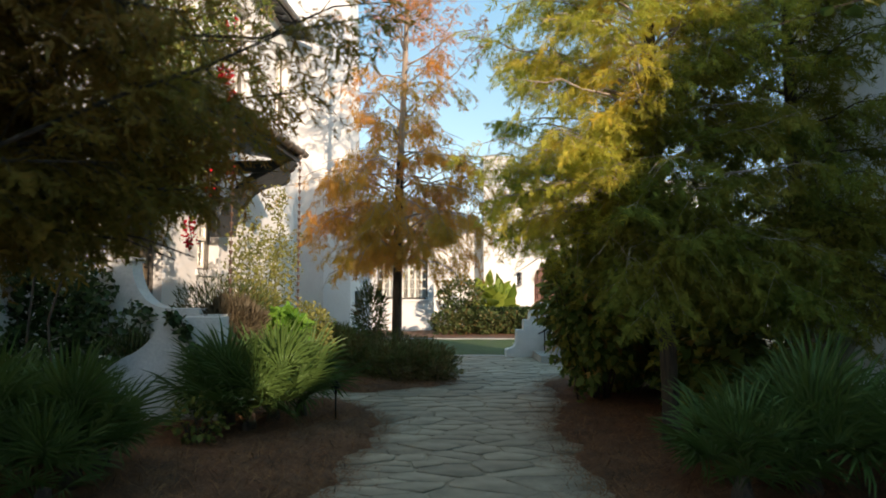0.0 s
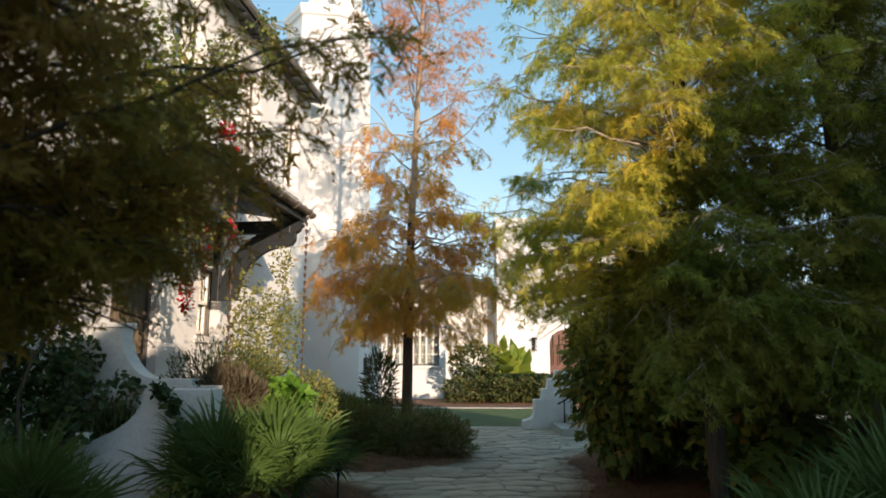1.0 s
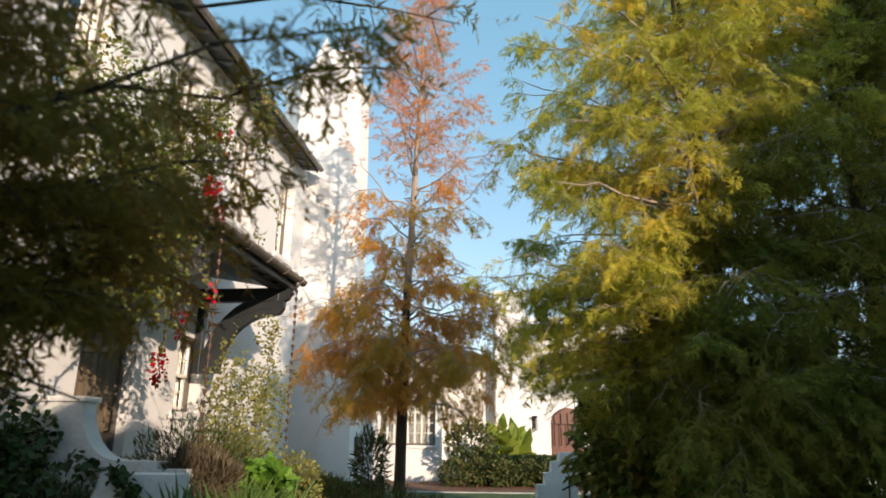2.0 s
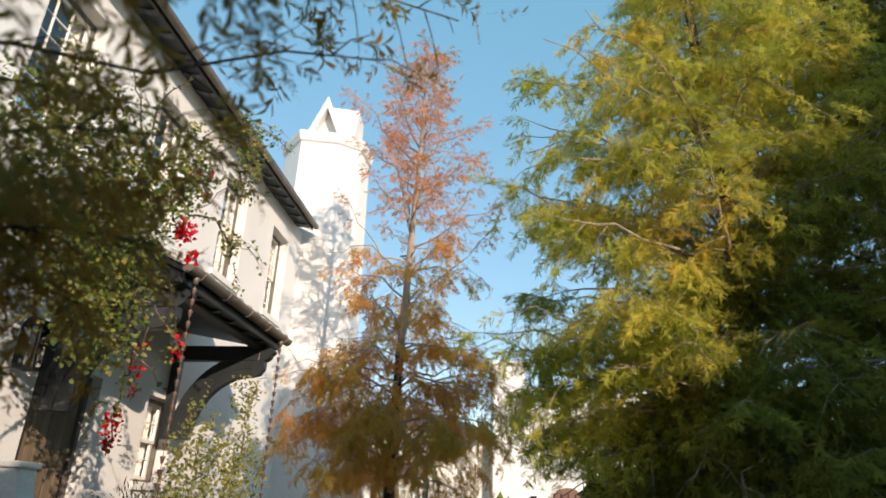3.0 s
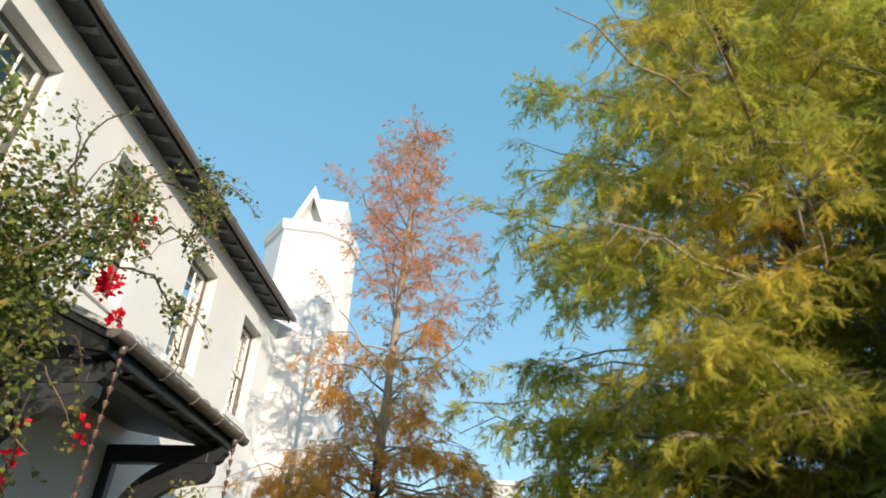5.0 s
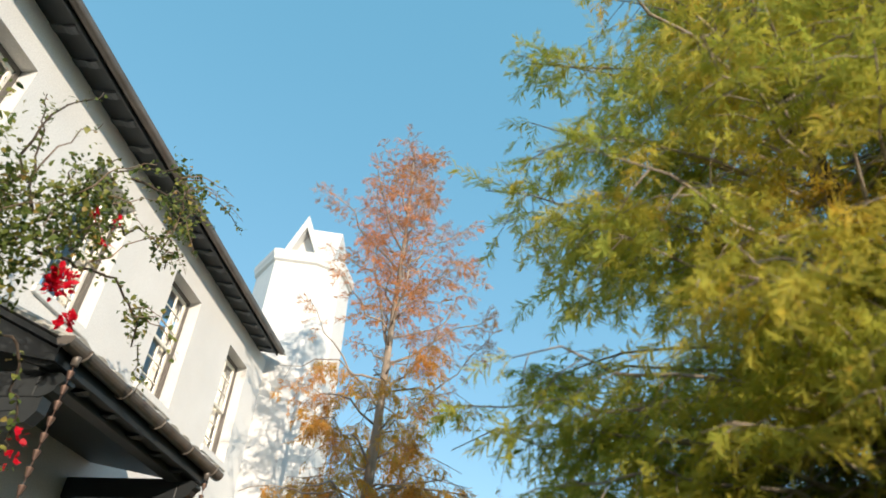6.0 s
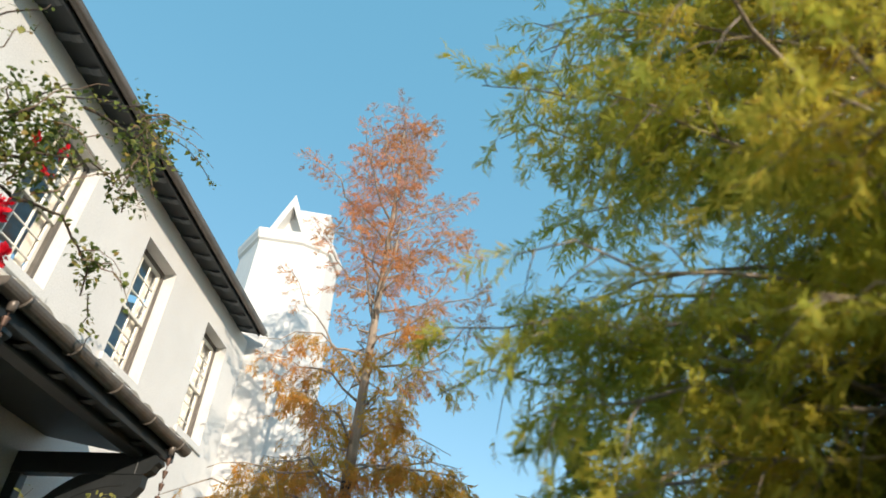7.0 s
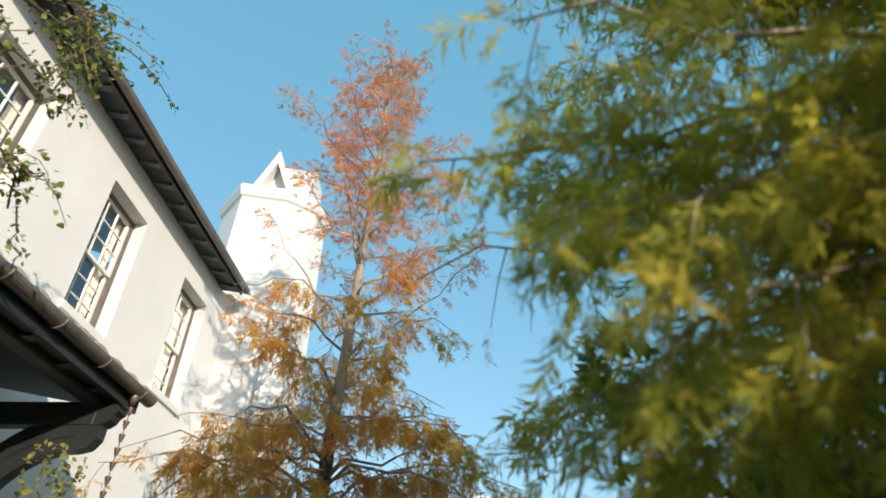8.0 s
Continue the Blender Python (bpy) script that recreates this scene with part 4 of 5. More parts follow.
tw1, p1, d1, u1 = grow(skirt, rng, 0.095, 0.65, 0.038, 0.13, 0.95, 0.12, lambda p: (p[:, 2] > 1.8 + 0.2 * np.sin(6 * p[:, 0]) * np.sin(5 * p[:, 1])) & clumps(p, 0.55, -0.35, 1.0))
tw2, p2, d2, u2 = grow(middle, rng, 0.085, 0.55, 0.034, 0.13, 0.85, 0.2, lambda p: clumps(p, 0.5, -0.05, 2.0))
tw3, p3, d3, u3 = grow(upper, rng, 0.075, 0.42, 0.036, 0.13, 0.35, 0.2, lambda p: clumps(p, 0.42, -0.25, 4.0))
tw4, p4, d4, u4 = grow(scout, rng, 0.10, 0.3, 0.05, 0.13, 0.4, 0.72)
p3, d3, u3 = np.concatenate([p3, p4]), np.concatenate([d3, d4]), np.concatenate([u3, u4])
rust = tree_thing("cypress_tree", "young bald cypress turning rust and orange, with drooping lower boughs", (-0.93, 12.7, 0), trunk[:5],
                  [0.125, 0.105, 0.095, 0.085, 0.07], skirt + middle + upper + scout, tw1 + tw2 + tw3 + tw4,
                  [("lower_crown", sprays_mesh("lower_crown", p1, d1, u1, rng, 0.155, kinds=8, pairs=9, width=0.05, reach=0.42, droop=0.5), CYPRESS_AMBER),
                   ("middle_crown", sprays_mesh("middle_crown", p2, d2, u2, rng, 0.165, kinds=10, pairs=9, width=0.052, reach=0.42, droop=0.5), CYPRESS_AMBER),
                   ("upper_crown", sprays_mesh("upper_crown", p3, d3, u3, rng, 0.145, kinds=10, pairs=9, width=0.042, reach=0.45, droop=0.3), CYPRESS_RUST)], BARK, 0.02, BARK_PALE)
# trunk split in two barks: shaded foot dark, sunlit top pale, both by colour
bm = bmesh.new()
tube(bm, trunk[4:], [0.07, 0.062, 0.048, 0.03, 0.018, 0.008], 10)
part("leader", bm, BARK_PALE, rust, "upper trunk in paler bark colour, standing in for sunlight", m=pose(-0.93, 12.7, 0).inverted())

# the golden cypress over the path
rng = np.random.default_rng(23)
trunk = [(2.17, 6.35, -0.05), (2.17, 6.35, 0.3), (2.14, 6.37, 1.5), (2.09, 6.42, 3.0), (2.05, 6.46, 4.6), (2.02, 6.5, 6.2), (2.0, 6.52, 7.3)]
tl = on_line(trunk)
EDGE_Z, EDGE_X = (1.2, 1.8, 2.1, 2.5, 3.0, 3.3, 3.7, 4.0, 4.6, 5.15, 5.4, 5.8, 8.0), (1.15, 0.85, 0.45, 0.20, 0.12, 0.45, 0.60, 0.30, 0.38, 0.50, 1.15, 1.40, 1.75)


def clear_of_walk(p):
    """Keeps the boughs off the walking line and to the crown's uneven outline over the path."""
    x, y, z = p[:, 0], p[:, 1], p[:, 2]
    edge = x < np.interp(z, EDGE_Z, EDGE_X) + 0.10 * np.sin(7 * y + 2 * z)
    near = (x < 1.0 + 0.12 * np.sin(7 * y)) & (z < 2.3) & (y < 6.2)
    close = (x < 0.86) & (y < 6.1) & (z < 3.1)
    front = y < 5.15 + 0.15 * np.sin(5 * x + 3 * z) + 0.25 * np.clip(x - 1.7, 0, 1.2)
    return ~(edge | near | close | front)


def leafy(p):
    return clear_of_walk(p) & clumps(p, 0.40, -0.45 - 0.4 * np.clip((p[:, 0] - 1.3) / 0.6, 0, 1) - 1.5 * np.clip((p[:, 0] - 1.9) / 0.6, 0, 1) - 1.2 * np.clip(2.9 - p[:, 2], 0, 0.8) * (p[:, 0] > 1.5) + 0.7 * np.clip(p[:, 1] - 7.0, 0, 1), 7.0)


gold = cypress_limbs(rng, None, 1.7, 7.1, 96, lambda h: np.interp(h, (1.7, 2.6, 4.0, 5.2, 6.2, 7.1), (1.6, 1.9, 1.85, 1.5, 0.9, 0.3)), lambda h: np.interp(h, (1.7, 3, 8.0), (-0.1, 0.10, 0.45)), 0.10, trunk=tl)
for (z, ex, ey, ez) in ((2.3, 0.10, 6.78, 2.72), (2.4, 0.16, 7.0, 2.95), (2.2, 0.25, 6.55, 2.40), (2.5, 0.12, 6.5, 3.0), (2.1, 0.40, 6.6, 2.12), (2.5, 0.15, 7.7, 2.97), (2.9, 0.25, 8.3, 3.6), (2.3, 0.80, 5.75, 2.98), (2.2, 0.97, 5.5, 2.86),
                        (2.1, 1.0, 5.9, 2.45), (2.1, 1.3, 5.35, 2.5), (2.7, 1.45, 5.2, 3.5), (2.8, 1.5, 5.5, 3.9), (3.1, 0.70, 6.75, 3.95), (3.2, 0.28, 6.72, 4.15), (3.4, 0.42, 7.2, 4.3), (3.9, 0.40, 6.95, 4.95), (4.1, 0.52, 6.6, 5.22), (4.0, 0.60, 7.3, 5.0),
                        (2.2, 0.55, 7.9, 2.4), (2.1, 1.0, 7.9, 2.2), (2.3, 0.8, 8.0, 2.65), (2.3, 1.5, 8.2, 2.6), (2.6, 1.1, 8.3, 3.1), (3.0, 0.6, 7.8, 3.5), (3.6, 0.8, 8.0, 4.3), (2.9, 0.65, 6.2, 3.5), (4.6, 1.2, 6.0, 5.6), (5.0, 1.35, 6.9, 6.0), (2.0, 0.9, 7.2, 2.0), (1.9, 1.1, 6.9, 1.75)):
    bx, by = tl(z)
    gold.append(bent((bx, by, z), (ex, ey, ez), 0.14, 0.03, 8, rng))
for k in range(22):   # low boughs that hang before the trunk
    gold.append(bent((2.11, 6.36, rng.uniform(1.8, 2.4)), (1.35 + 0.11 * k, rng.uniform(5.5, 6.1), rng.uniform(1.2, 1.9)), 0.18, 0.03, 7, rng))
cut = []
for pts in gold:
    ok = clear_of_walk(np.array(pts))
    k = len(pts) if ok.all() else int(np.argmin(ok))
    if k >= 3:
        cut.append(pts[:k])
gold = cut
tw, p1, d1, u1 = grow(gold, rng, 0.064, 0.50, 0.036, 0.12, 0.5, 0.15, leafy)
# low and inner sprays take the darker green: the crown's shade put into colour
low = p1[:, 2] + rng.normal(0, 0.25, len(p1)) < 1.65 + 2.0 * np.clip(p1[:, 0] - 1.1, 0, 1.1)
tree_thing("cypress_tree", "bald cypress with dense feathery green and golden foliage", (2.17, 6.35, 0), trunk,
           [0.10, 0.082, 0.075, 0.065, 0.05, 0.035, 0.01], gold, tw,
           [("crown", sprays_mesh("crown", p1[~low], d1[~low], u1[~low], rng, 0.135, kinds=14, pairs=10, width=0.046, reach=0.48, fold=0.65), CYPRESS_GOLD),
            ("lower_crown", sprays_mesh("lower_crown", p1[low], d1[low], u1[low], rng, 0.145, kinds=8, pairs=9, width=0.058, reach=0.5, fold=0.65), CYPRESS_GREEN_AND_SHADE)], BARK, 0.016, BARK_PALE)

# the greener cypress close to the shaded wall
rng = np.random.default_rng(29)
trunk = [(3.9, 7.2, -0.05), (3.9, 7.2, 0.3), (3.9, 7.2, 2.0), (3.88, 7.22, 4.0), (3.87, 7.25, 6.0), (3.85, 7.27, 8.6)]
tl = on_line(trunk)
green = cypress_limbs(rng, None, 1.3, 8.4, 90, lambda h: np.interp(h, (1.3, 3.0, 5.0, 8.0), (1.3, 1.5, 1.4, 0.5)), lambda h: np.interp(h, (1.3, 3, 7.7), (-0.2, 0.10, 0.5)), 0.10, trunk=tl)
for k in range(14):   # low boughs that hang before this trunk too
    green.append(bent((3.9, 7.2, rng.uniform(1.6, 2.6)), (2.7 + 0.16 * k, rng.uniform(5.9, 6.5), rng.uniform(1.2, 2.2)), 0.16, 0.03, 7, rng))
tw, p1, d1, u1 = grow(green, rng, 0.065, 0.5, 0.044, 0.12, 0.42, 0.12, lambda p: (p[:, 0] < 5.1) & ((p[:, 0] < 4.4) | (p[:, 1] < 7.5)) & clumps(p, 0.45, -1.9, 3.0))
tree_thing("cypress_tree", "slender green bald cypress in shade close to the white wall", (3.9, 7.2, 0), trunk, [0.11, 0.09, 0.085, 0.06, 0.04, 0.01], green, tw,
           [("crown", sprays_mesh("crown", p1, d1, u1, rng, 0.15, pairs=6, width=0.08, reach=0.5), CYPRESS_GREEN_AND_SHADE)], BARK, 0.014)

# the brown cypress whose boughs hang over the start of the walk
rng = np.random.default_rng(37)
trunk = [(-3.1, 2.3, -0.05), (-3.1, 2.3, 0.6), (-3.05, 2.32, 2.0), (-3.0, 2.35, 4.0), (-2.95, 2.4, 6.5)]
ends = [((-3.06, 2.32, 1.35), (-0.30, 2.88, 2.70)), ((-3.05, 2.32, 1.9), (-0.35, 4.15, 3.35)), ((-3.03, 2.33, 2.5), (-0.02, 4.35, 3.75)), ((-3.05, 2.32, 1.6), (-0.75, 3.5, 2.55)),
        ((-3.04, 2.33, 2.2), (-1.2, 4.2, 3.1)), ((-3.06, 2.32, 1.5), (-1.15, 3.4, 1.95)), ((-3.05, 2.32, 1.8), (-1.6, 3.9, 2.5)), ((-3.05, 2.32, 2.0), (-1.2, 3.0, 2.45)),
        ((-3.02, 2.33, 2.8), (-1.5, 3.5, 3.3)), ((-3.05, 2.32, 1.7), (-2.0, 4.1, 2.1)),
        ((-3.02, 2.33, 2.6), (-2.0, 4.0, 3.0)), ((-3.05, 2.32, 2.1), (-0.9, 2.7, 2.9)), ((-3.0, 2.35, 3.2), (-0.6, 3.2, 3.7)),
        ((-3.05, 2.32, 1.9), (-1.8, 3.2, 2.6)), ((-3.05, 2.32, 2.4), (-1.6, 3.1, 3.0)), ((-3.05, 2.32, 1.6), (-1.5, 3.0, 2.15))]
for k in range(17):
    ends.append(((-3.05, 2.32, rng.uniform(1.4, 2.4)), (rng.uniform(-2.3, -1.05), rng.uniform(2.75, 3.7), rng.uniform(1.6, 2.95))))
for k in range(11):
    ends.append(((-3.05, 2.32, rng.uniform(1.5, 2.1)), (rng.uniform(-1.7, -1.05), rng.uniform(3.5, 4.2), rng.uniform(2.0, 2.75))))
for k in range(14):
    ends.append(((-3.03, 2.33, rng.uniform(2.2, 3.2)), (rng.uniform(-2.2, -0.9), rng.uniform(2.5, 3.05), rng.uniform(2.5, 3.5))))
brown = [bent(a, b, 0.05, 0.035, 8, rng) for a, b in ends]


def hanging(p):
    """Where the brown boughs carry leaves: above a slanting lower edge, with a window in them towards the house."""
    x, y, z = p[:, 0], p[:, 1], p[:, 2]
    low = 1.70 + 0.38 * np.clip(x + 1.5, -0.9, 2) + 0.16 * (y - 2.9)
    window = (y > 3.1) & (x < -0.85) & (z > 2.86 + 0.22 * np.sin(9 * x + 7 * y))
    thin = (z > 3.05) & (x > -1.6) & (np.sin(23 * x) * np.sin(19 * y + 3 * z) > -0.25)
    return (y > 1.9) & (z > low) & ~window & ~thin & clumps(p, 0.30, -1.3, 5.0)


tw, p1, d1, u1 = grow(brown, rng, 0.046, 0.55, 0.036, 0.12, 0.40, 0.2, hanging)
tree_thing("cypress_tree", "bald cypress with thin dark boughs and brown-green sprays", (-3.1, 2.3, 0), trunk, [0.13, 0.11, 0.10, 0.07, 0.02], brown, tw,
           [("crown", sprays_mesh("crown", p1, d1, u1, rng, 0.115, pairs=5, width=0.08, reach=0.45), CYPRESS_BROWN)], BARK, 0.018)


# ---- shrubs ----
def blob_points(rng, n, centre, radii, hollow=0.45, flat=0.0):
    """Places in a lumpy ellipsoid shell, with the ways that leaves there point."""
    v = rng.normal(0, 1, (n, 3))
    v /= np.linalg.norm(v, axis=1, keepdims=True)
    lump = 1 + 0.16 * np.sin(3.1 * v[:, 0] * 2 + centre[0]) * np.sin(4.3 * v[:, 1] + centre[1]) + 0.12 * np.sin(9 * v[:, 2] + 5 * v[:, 0])
    r = (hollow + (1 - hollow) * rng.random(n) ** 0.6) * lump
    p = np.array(centre) + v * np.array(radii) * r[:, None]
    if flat:
        p[:, 2] = np.minimum(p[:, 2], flat + rng.normal(0, 0.01, n))
    return p, v


def shrub(name, label, base, radii, n, kind, size, material, seed, height=None, category="shrub", hollow=0.4, up=0.35, stems=7, flat=0.0, spread=0.35):
    """A shrub on the ground: bent stems and a lumpy mass of single leaves."""
    rng = np.random.default_rng(seed)
    t = thing(name, label, category, pose(*base))
    h = radii[2] if height is None else height
    centre = (0, 0, h)
    p, v = blob_points(rng, n, centre, radii, hollow, flat)
    ok = p[:, 2] > 0.02
    p, v = p[ok], v[ok]
    d = v + rng.normal(0, 0.45, v.shape) + np.array([0, 0, up])
    me = soup("foliage", *scatter(leaf_template(kind), p, d, v * 0.6 + np.array([0, 0, 0.8]) + rng.normal(0, 0.4, v.shape), size * rng.uniform(1 - spread, 1 + spread, len(p))))
    for k in range(stems):
        a = 6.2832 * k / stems + rng.uniform(-0.3, 0.3)
        e = (radii[0] * 0.6 * math.cos(a), radii[1] * 0.6 * math.sin(a), h * rng.uniform(0.9, 1.3))
        bm = bmesh.new()
        tube(bm, bent((0.05 * math.cos(a), 0.05 * math.sin(a), -0.03), e, 0.05, 0.02, 4, rng), [0.016, 0.013, 0.010, 0.008, 0.004], 5)
        part("stem", bm, BARK, t)
    link_mesh("foliage", me, material, t)
    return t


shrub("hydrangea_shrub", "tall oak-leaved shrub with lobed green leaves", (2.62, 9.5, 0), (1.0, 1.0, 1.6), 7000, "lobed", 0.125, OAKLEAF, 3, 1.6, hollow=0.5, up=-0.3, stems=12)
shrub("hydrangea_shrub", "oak-leaved shrub with lobed green leaves beside the path", (2.06, 8.7, 0), (0.72, 0.75, 0.95), 3200, "lobed", 0.115, OAKLEAF, 4, 1.25, hollow=0.5, up=-0.3, stems=9)
shrub("hydrangea_shrub", "low oak-leaved shrub by the shaded wall", (3.1, 7.4, 0), (0.6, 0.7, 0.6), 900, "lobed", 0.16, OAKLEAF, 5, 0.7, hollow=0.4, up=-0.2)
shrub("dark_shrub", "tall dark evergreen shrub in the shaded corner", (3.6, 9.4, 0), (0.8, 0.7, 1.2), 2200, "oval", 0.10, SHRUB_DARK, 31, 1.25, stems=8)
shrub("dark_shrub", "tall dark evergreen shrub in the shaded corner", (4.5, 8.6, 0), (0.6, 0.7, 1.1), 1800, "oval", 0.10, SHRUB_DARK, 32, 1.1, stems=8)
shrub("dark_shrub", "dark evergreen shrub at the wall foot", (3.3, 8.4, 0), (0.6, 0.5, 0.8), 1400, "oval", 0.10, SHRUB_DARK, 33, 0.8, stems=8)
for k, (x, y, r, h, s) in enumerate(((-1.35, 11.2, 0.55, 0.36, 41), (-0.75, 10.75, 0.55, 0.34, 42), (-0.20, 10.9, 0.45, 0.30, 43), (-1.0, 11.9, 0.6, 0.42, 44), (-1.75, 11.5, 0.5, 0.45, 45), (-0.35, 11.7, 0.5, 0.34, 46))):
    shrub("juniper_shrub", "low spreading dark green shrub under the rust cypress", (x, y, 0), (r, r * 0.85, h), 3000, "narrow", 0.09, JUNIPER, s, h * 0.85, hollow=0.35, up=0.6)
shrub("rosemary_shrub", "dark rosemary mound by the house wall", (-3.1, 9.1, 0), (0.75, 0.6, 0.55), 3600, "narrow", 0.08, SHRUB_DARK, 51, 1.15, hollow=0.4, up=0.8)
shrub("ornamental_grass", "rounded brownish grass mound", (-2.72, 8.35, 0), (0.42, 0.40, 0.36), 9000, "narrow", 0.10, SHRUB_OLIVE, 52, 1.0, category="grass", hollow=0.3, up=0.9)
shrub("bright_shrub", "bright green leafy plant beside the door path", (-2.3, 9.3, 0), (0.34, 0.32, 0.32), 520, "lobed", 0.16, FERN_GREEN, 53, 0.85, hollow=0.3, up=0.3)
shrub("yellow_shrub", "small yellow-green shrub beside the door path", (-2.15, 10.1, 0), (0.45, 0.4, 0.45), 2600, "oval", 0.05, SHRUB_LIGHT, 54, 0.85, hollow=0.35)
shrub("yellow_shrub", "small yellow-green shrub beside the door path", (-2.85, 9.9, 0), (0.55, 0.45, 0.5), 2800, "oval", 0.05, SHRUB_LIGHT, 55, 1.1, hollow=0.35)
shrub("low_plant", "low leafy plant in the pine straw", (-2.35, 6.3, 0), (0.28, 0.25, 0.2), 260, "oval", 0.07, VINE_LEAF, 56, 0.25)
shrub("low_plant", "dark low plants before the garden wall", (-3.75, 7.74, 0), (0.5, 0.16, 0.45), 1600, "narrow", 0.13, SHRUB_DARK, 57, 0.55, up=0.8)
shrub("tall_shrub", "upright green shrub beside the tower", (-1.75, 15.4, 0), (0.35, 0.35, 0.75), 1300, "narrow", 0.18, SHRUB_DARK, 58, 0.9, up=0.5)
shrub("tall_shrub", "shrub beside the tower foot", (-2.6, 14.6, 0), (0.5, 0.5, 0.35), 1500, "narrow", 0.16, SHRUB_DARK, 59, 0.4, up=0.7)
# across the lawn
for k, x in enumerate((0.0, 0.75, 1.5, 2.3, 3.0, 3.7)):
    shrub("flowering_shrub", "loose green shrubs before the clipped hedge", (x, 22.6 + 0.2 * (k % 2), 0), (0.5, 0.45, 0.42), 1300, "oval", 0.09, SHRUB_DARK, 61 + k, 0.45)
shrub("small_tree", "small round-leaved tree with pale sunlit leaves", (0.55, 23.8, 0), (0.85, 0.8, 0.75), 1500, "oval", 0.13, SHRUB_DARK, 71, 1.35)
shrub("broad_leaf_plant", "yellow-green broad-leaved plant at the house corner", (1.9, 25.0, 0), (0.5, 0.5, 0.7), 60, "oval", 0.75, BANANA, 72, 0.95, up=1.2)
hedge = thing("hedge", "clipped dark box hedge with a flat top", "hedge", pose(2.3, 24.0, 0))
rng = np.random.default_rng(75)
n = 9000
p = np.stack([rng.uniform(-1.55, 1.9, n), rng.uniform(-0.55, 0.55, n), rng.uniform(0.02, 0.93, n)], 1)
face = rng.integers(0, 3, n)
p[face == 0, 1] = -0.55 + rng.uniform(0, 0.06, (face == 0).sum())
p[face == 1, 2] = 0.93 - rng.uniform(0, 0.06, (face == 1).sum())
link_mesh("foliage", soup("foliage", *scatter(leaf_template("oval"), p, rng.normal(0, 1, (n, 3)) + np.array([0, -0.5, 0.4]), rng.normal(0, 1, (n, 3)), 0.08 * rng.uniform(0.7, 1.3, n))), HEDGE, hedge)
bm = bmesh.new()
box(bm, -1.5, 1.85, -0.5, 0.5, 0, 0.88, 0.05)
part("core", bm, SHRUB_DARK, hedge)


# ---- palmettos ----
def frond_mesh(rng, blades=25, r=0.46):
    """A fan leaf: a bent stalk and narrow folded blades spread in a fan."""
    vs, qs = [], []
    ln = 0.45
    for k in range(3):
        a, b = k / 3, (k + 1) / 3
        i = len(vs)
        w = 0.006
        vs += [(a * ln, -w, 0.02 * a), (a * ln, w, 0.02 * a), (b * ln, w, 0.02 * b), (b * ln, -w, 0.02 * b)]
        qs.append((i, i + 1, i + 2, i + 3))
    ang = [(-1 + 2 * k / (blades - 1)) * radians(112) for k in range(blades)]
    half = (ang[1] - ang[0]) / 2
    for k in range(blades):
        t = -1 + 2 * k / (blades - 1)
        a = ang[k] + rng.uniform(-0.03, 0.03)
        L = r * (1 - 0.30 * t * t) * rng.uniform(0.88, 1.08)
        dx, dy = math.cos(a), math.sin(a)
        sx, sy = -dy, dx
        lift = 0.10 * (1 - abs(t))
        drop = 0.05 + 0.13 * rng.random()
        w = 0.0115
        q = 0.12 * r
        rows = [[(ln + q * math.cos(ang[k] - half), q * math.sin(ang[k] - half), 0.03), (ln + q * dx, q * dy, 0.024), (ln + q * math.cos(ang[k] + half), q * math.sin(ang[k] + half), 0.03)]]
        for f, ww in ((0.45, 1.0), (0.78, 0.65), (1.0, 0.02)):
            z = 0.02 + lift * f - drop * f ** 3
            rows.append([(ln + dx * L * f - sx * w * ww, dy * L * f - sy * w * ww, z + 0.007 * ww), (ln + dx * L * f, dy * L * f, z - 0.004 * ww), (ln + dx * L * f + sx * w * ww, dy * L * f + sy * w * ww, z + 0.007 * ww)])
        i = len(vs)
        vs.append((ln, 0.006, 0.02))
        for row in rows:
            vs += row
        qs.append((i, i + 1, i + 2, i + 3))
        for m in range(3):
            for c in range(2):
                j = i + 1 + 3 * m + c
                qs.append((j, j + 1, j + 4, j + 3))
    keys, back = np.unique(np.array(vs).round(5), axis=0, return_inverse=True)
    return soup("frond", keys, back.reshape(-1)[np.array(qs)])


rng = np.random.default_rng(90)
FRONDS = [frond_mesh(rng) for _ in range(5)]


def palmetto(x, y, size, fronds, seed, label):
    rng = np.random.default_rng(seed)
    t = thing("palmetto", label, "palm", pose(x, y, 0.0), group="palmettos")
    for k in range(fronds):
        az = 360 * ((k * 0.38197) % 1) + rng.uniform(-14, 14)
        el = 82 - 58 * (k / fronds) ** 0.9 + rng.uniform(-8, 8)
        s = size * rng.uniform(0.8, 1.15)
        link_mesh("frond", FRONDS[k % 5], PALMETTO, t, m=pose(0, 0, 0.03 + 0.1 * size) @ pose(0, 0, 0, 0, 0, az) @ pose(0, 0, 0, rng.uniform(-25, 25), -el, 0) @ Matrix.Diagonal((s, s, s, 1)))
    bm = bmesh.new()
    tube(bm, [(0, 0, -0.03), (0.02, 0, 0.1), (0.03, 0.01, 0.2 * size + 0.05)], [0.07, 0.08, 0.04], 8)
    part("stem", bm, BARK, t)
    return t


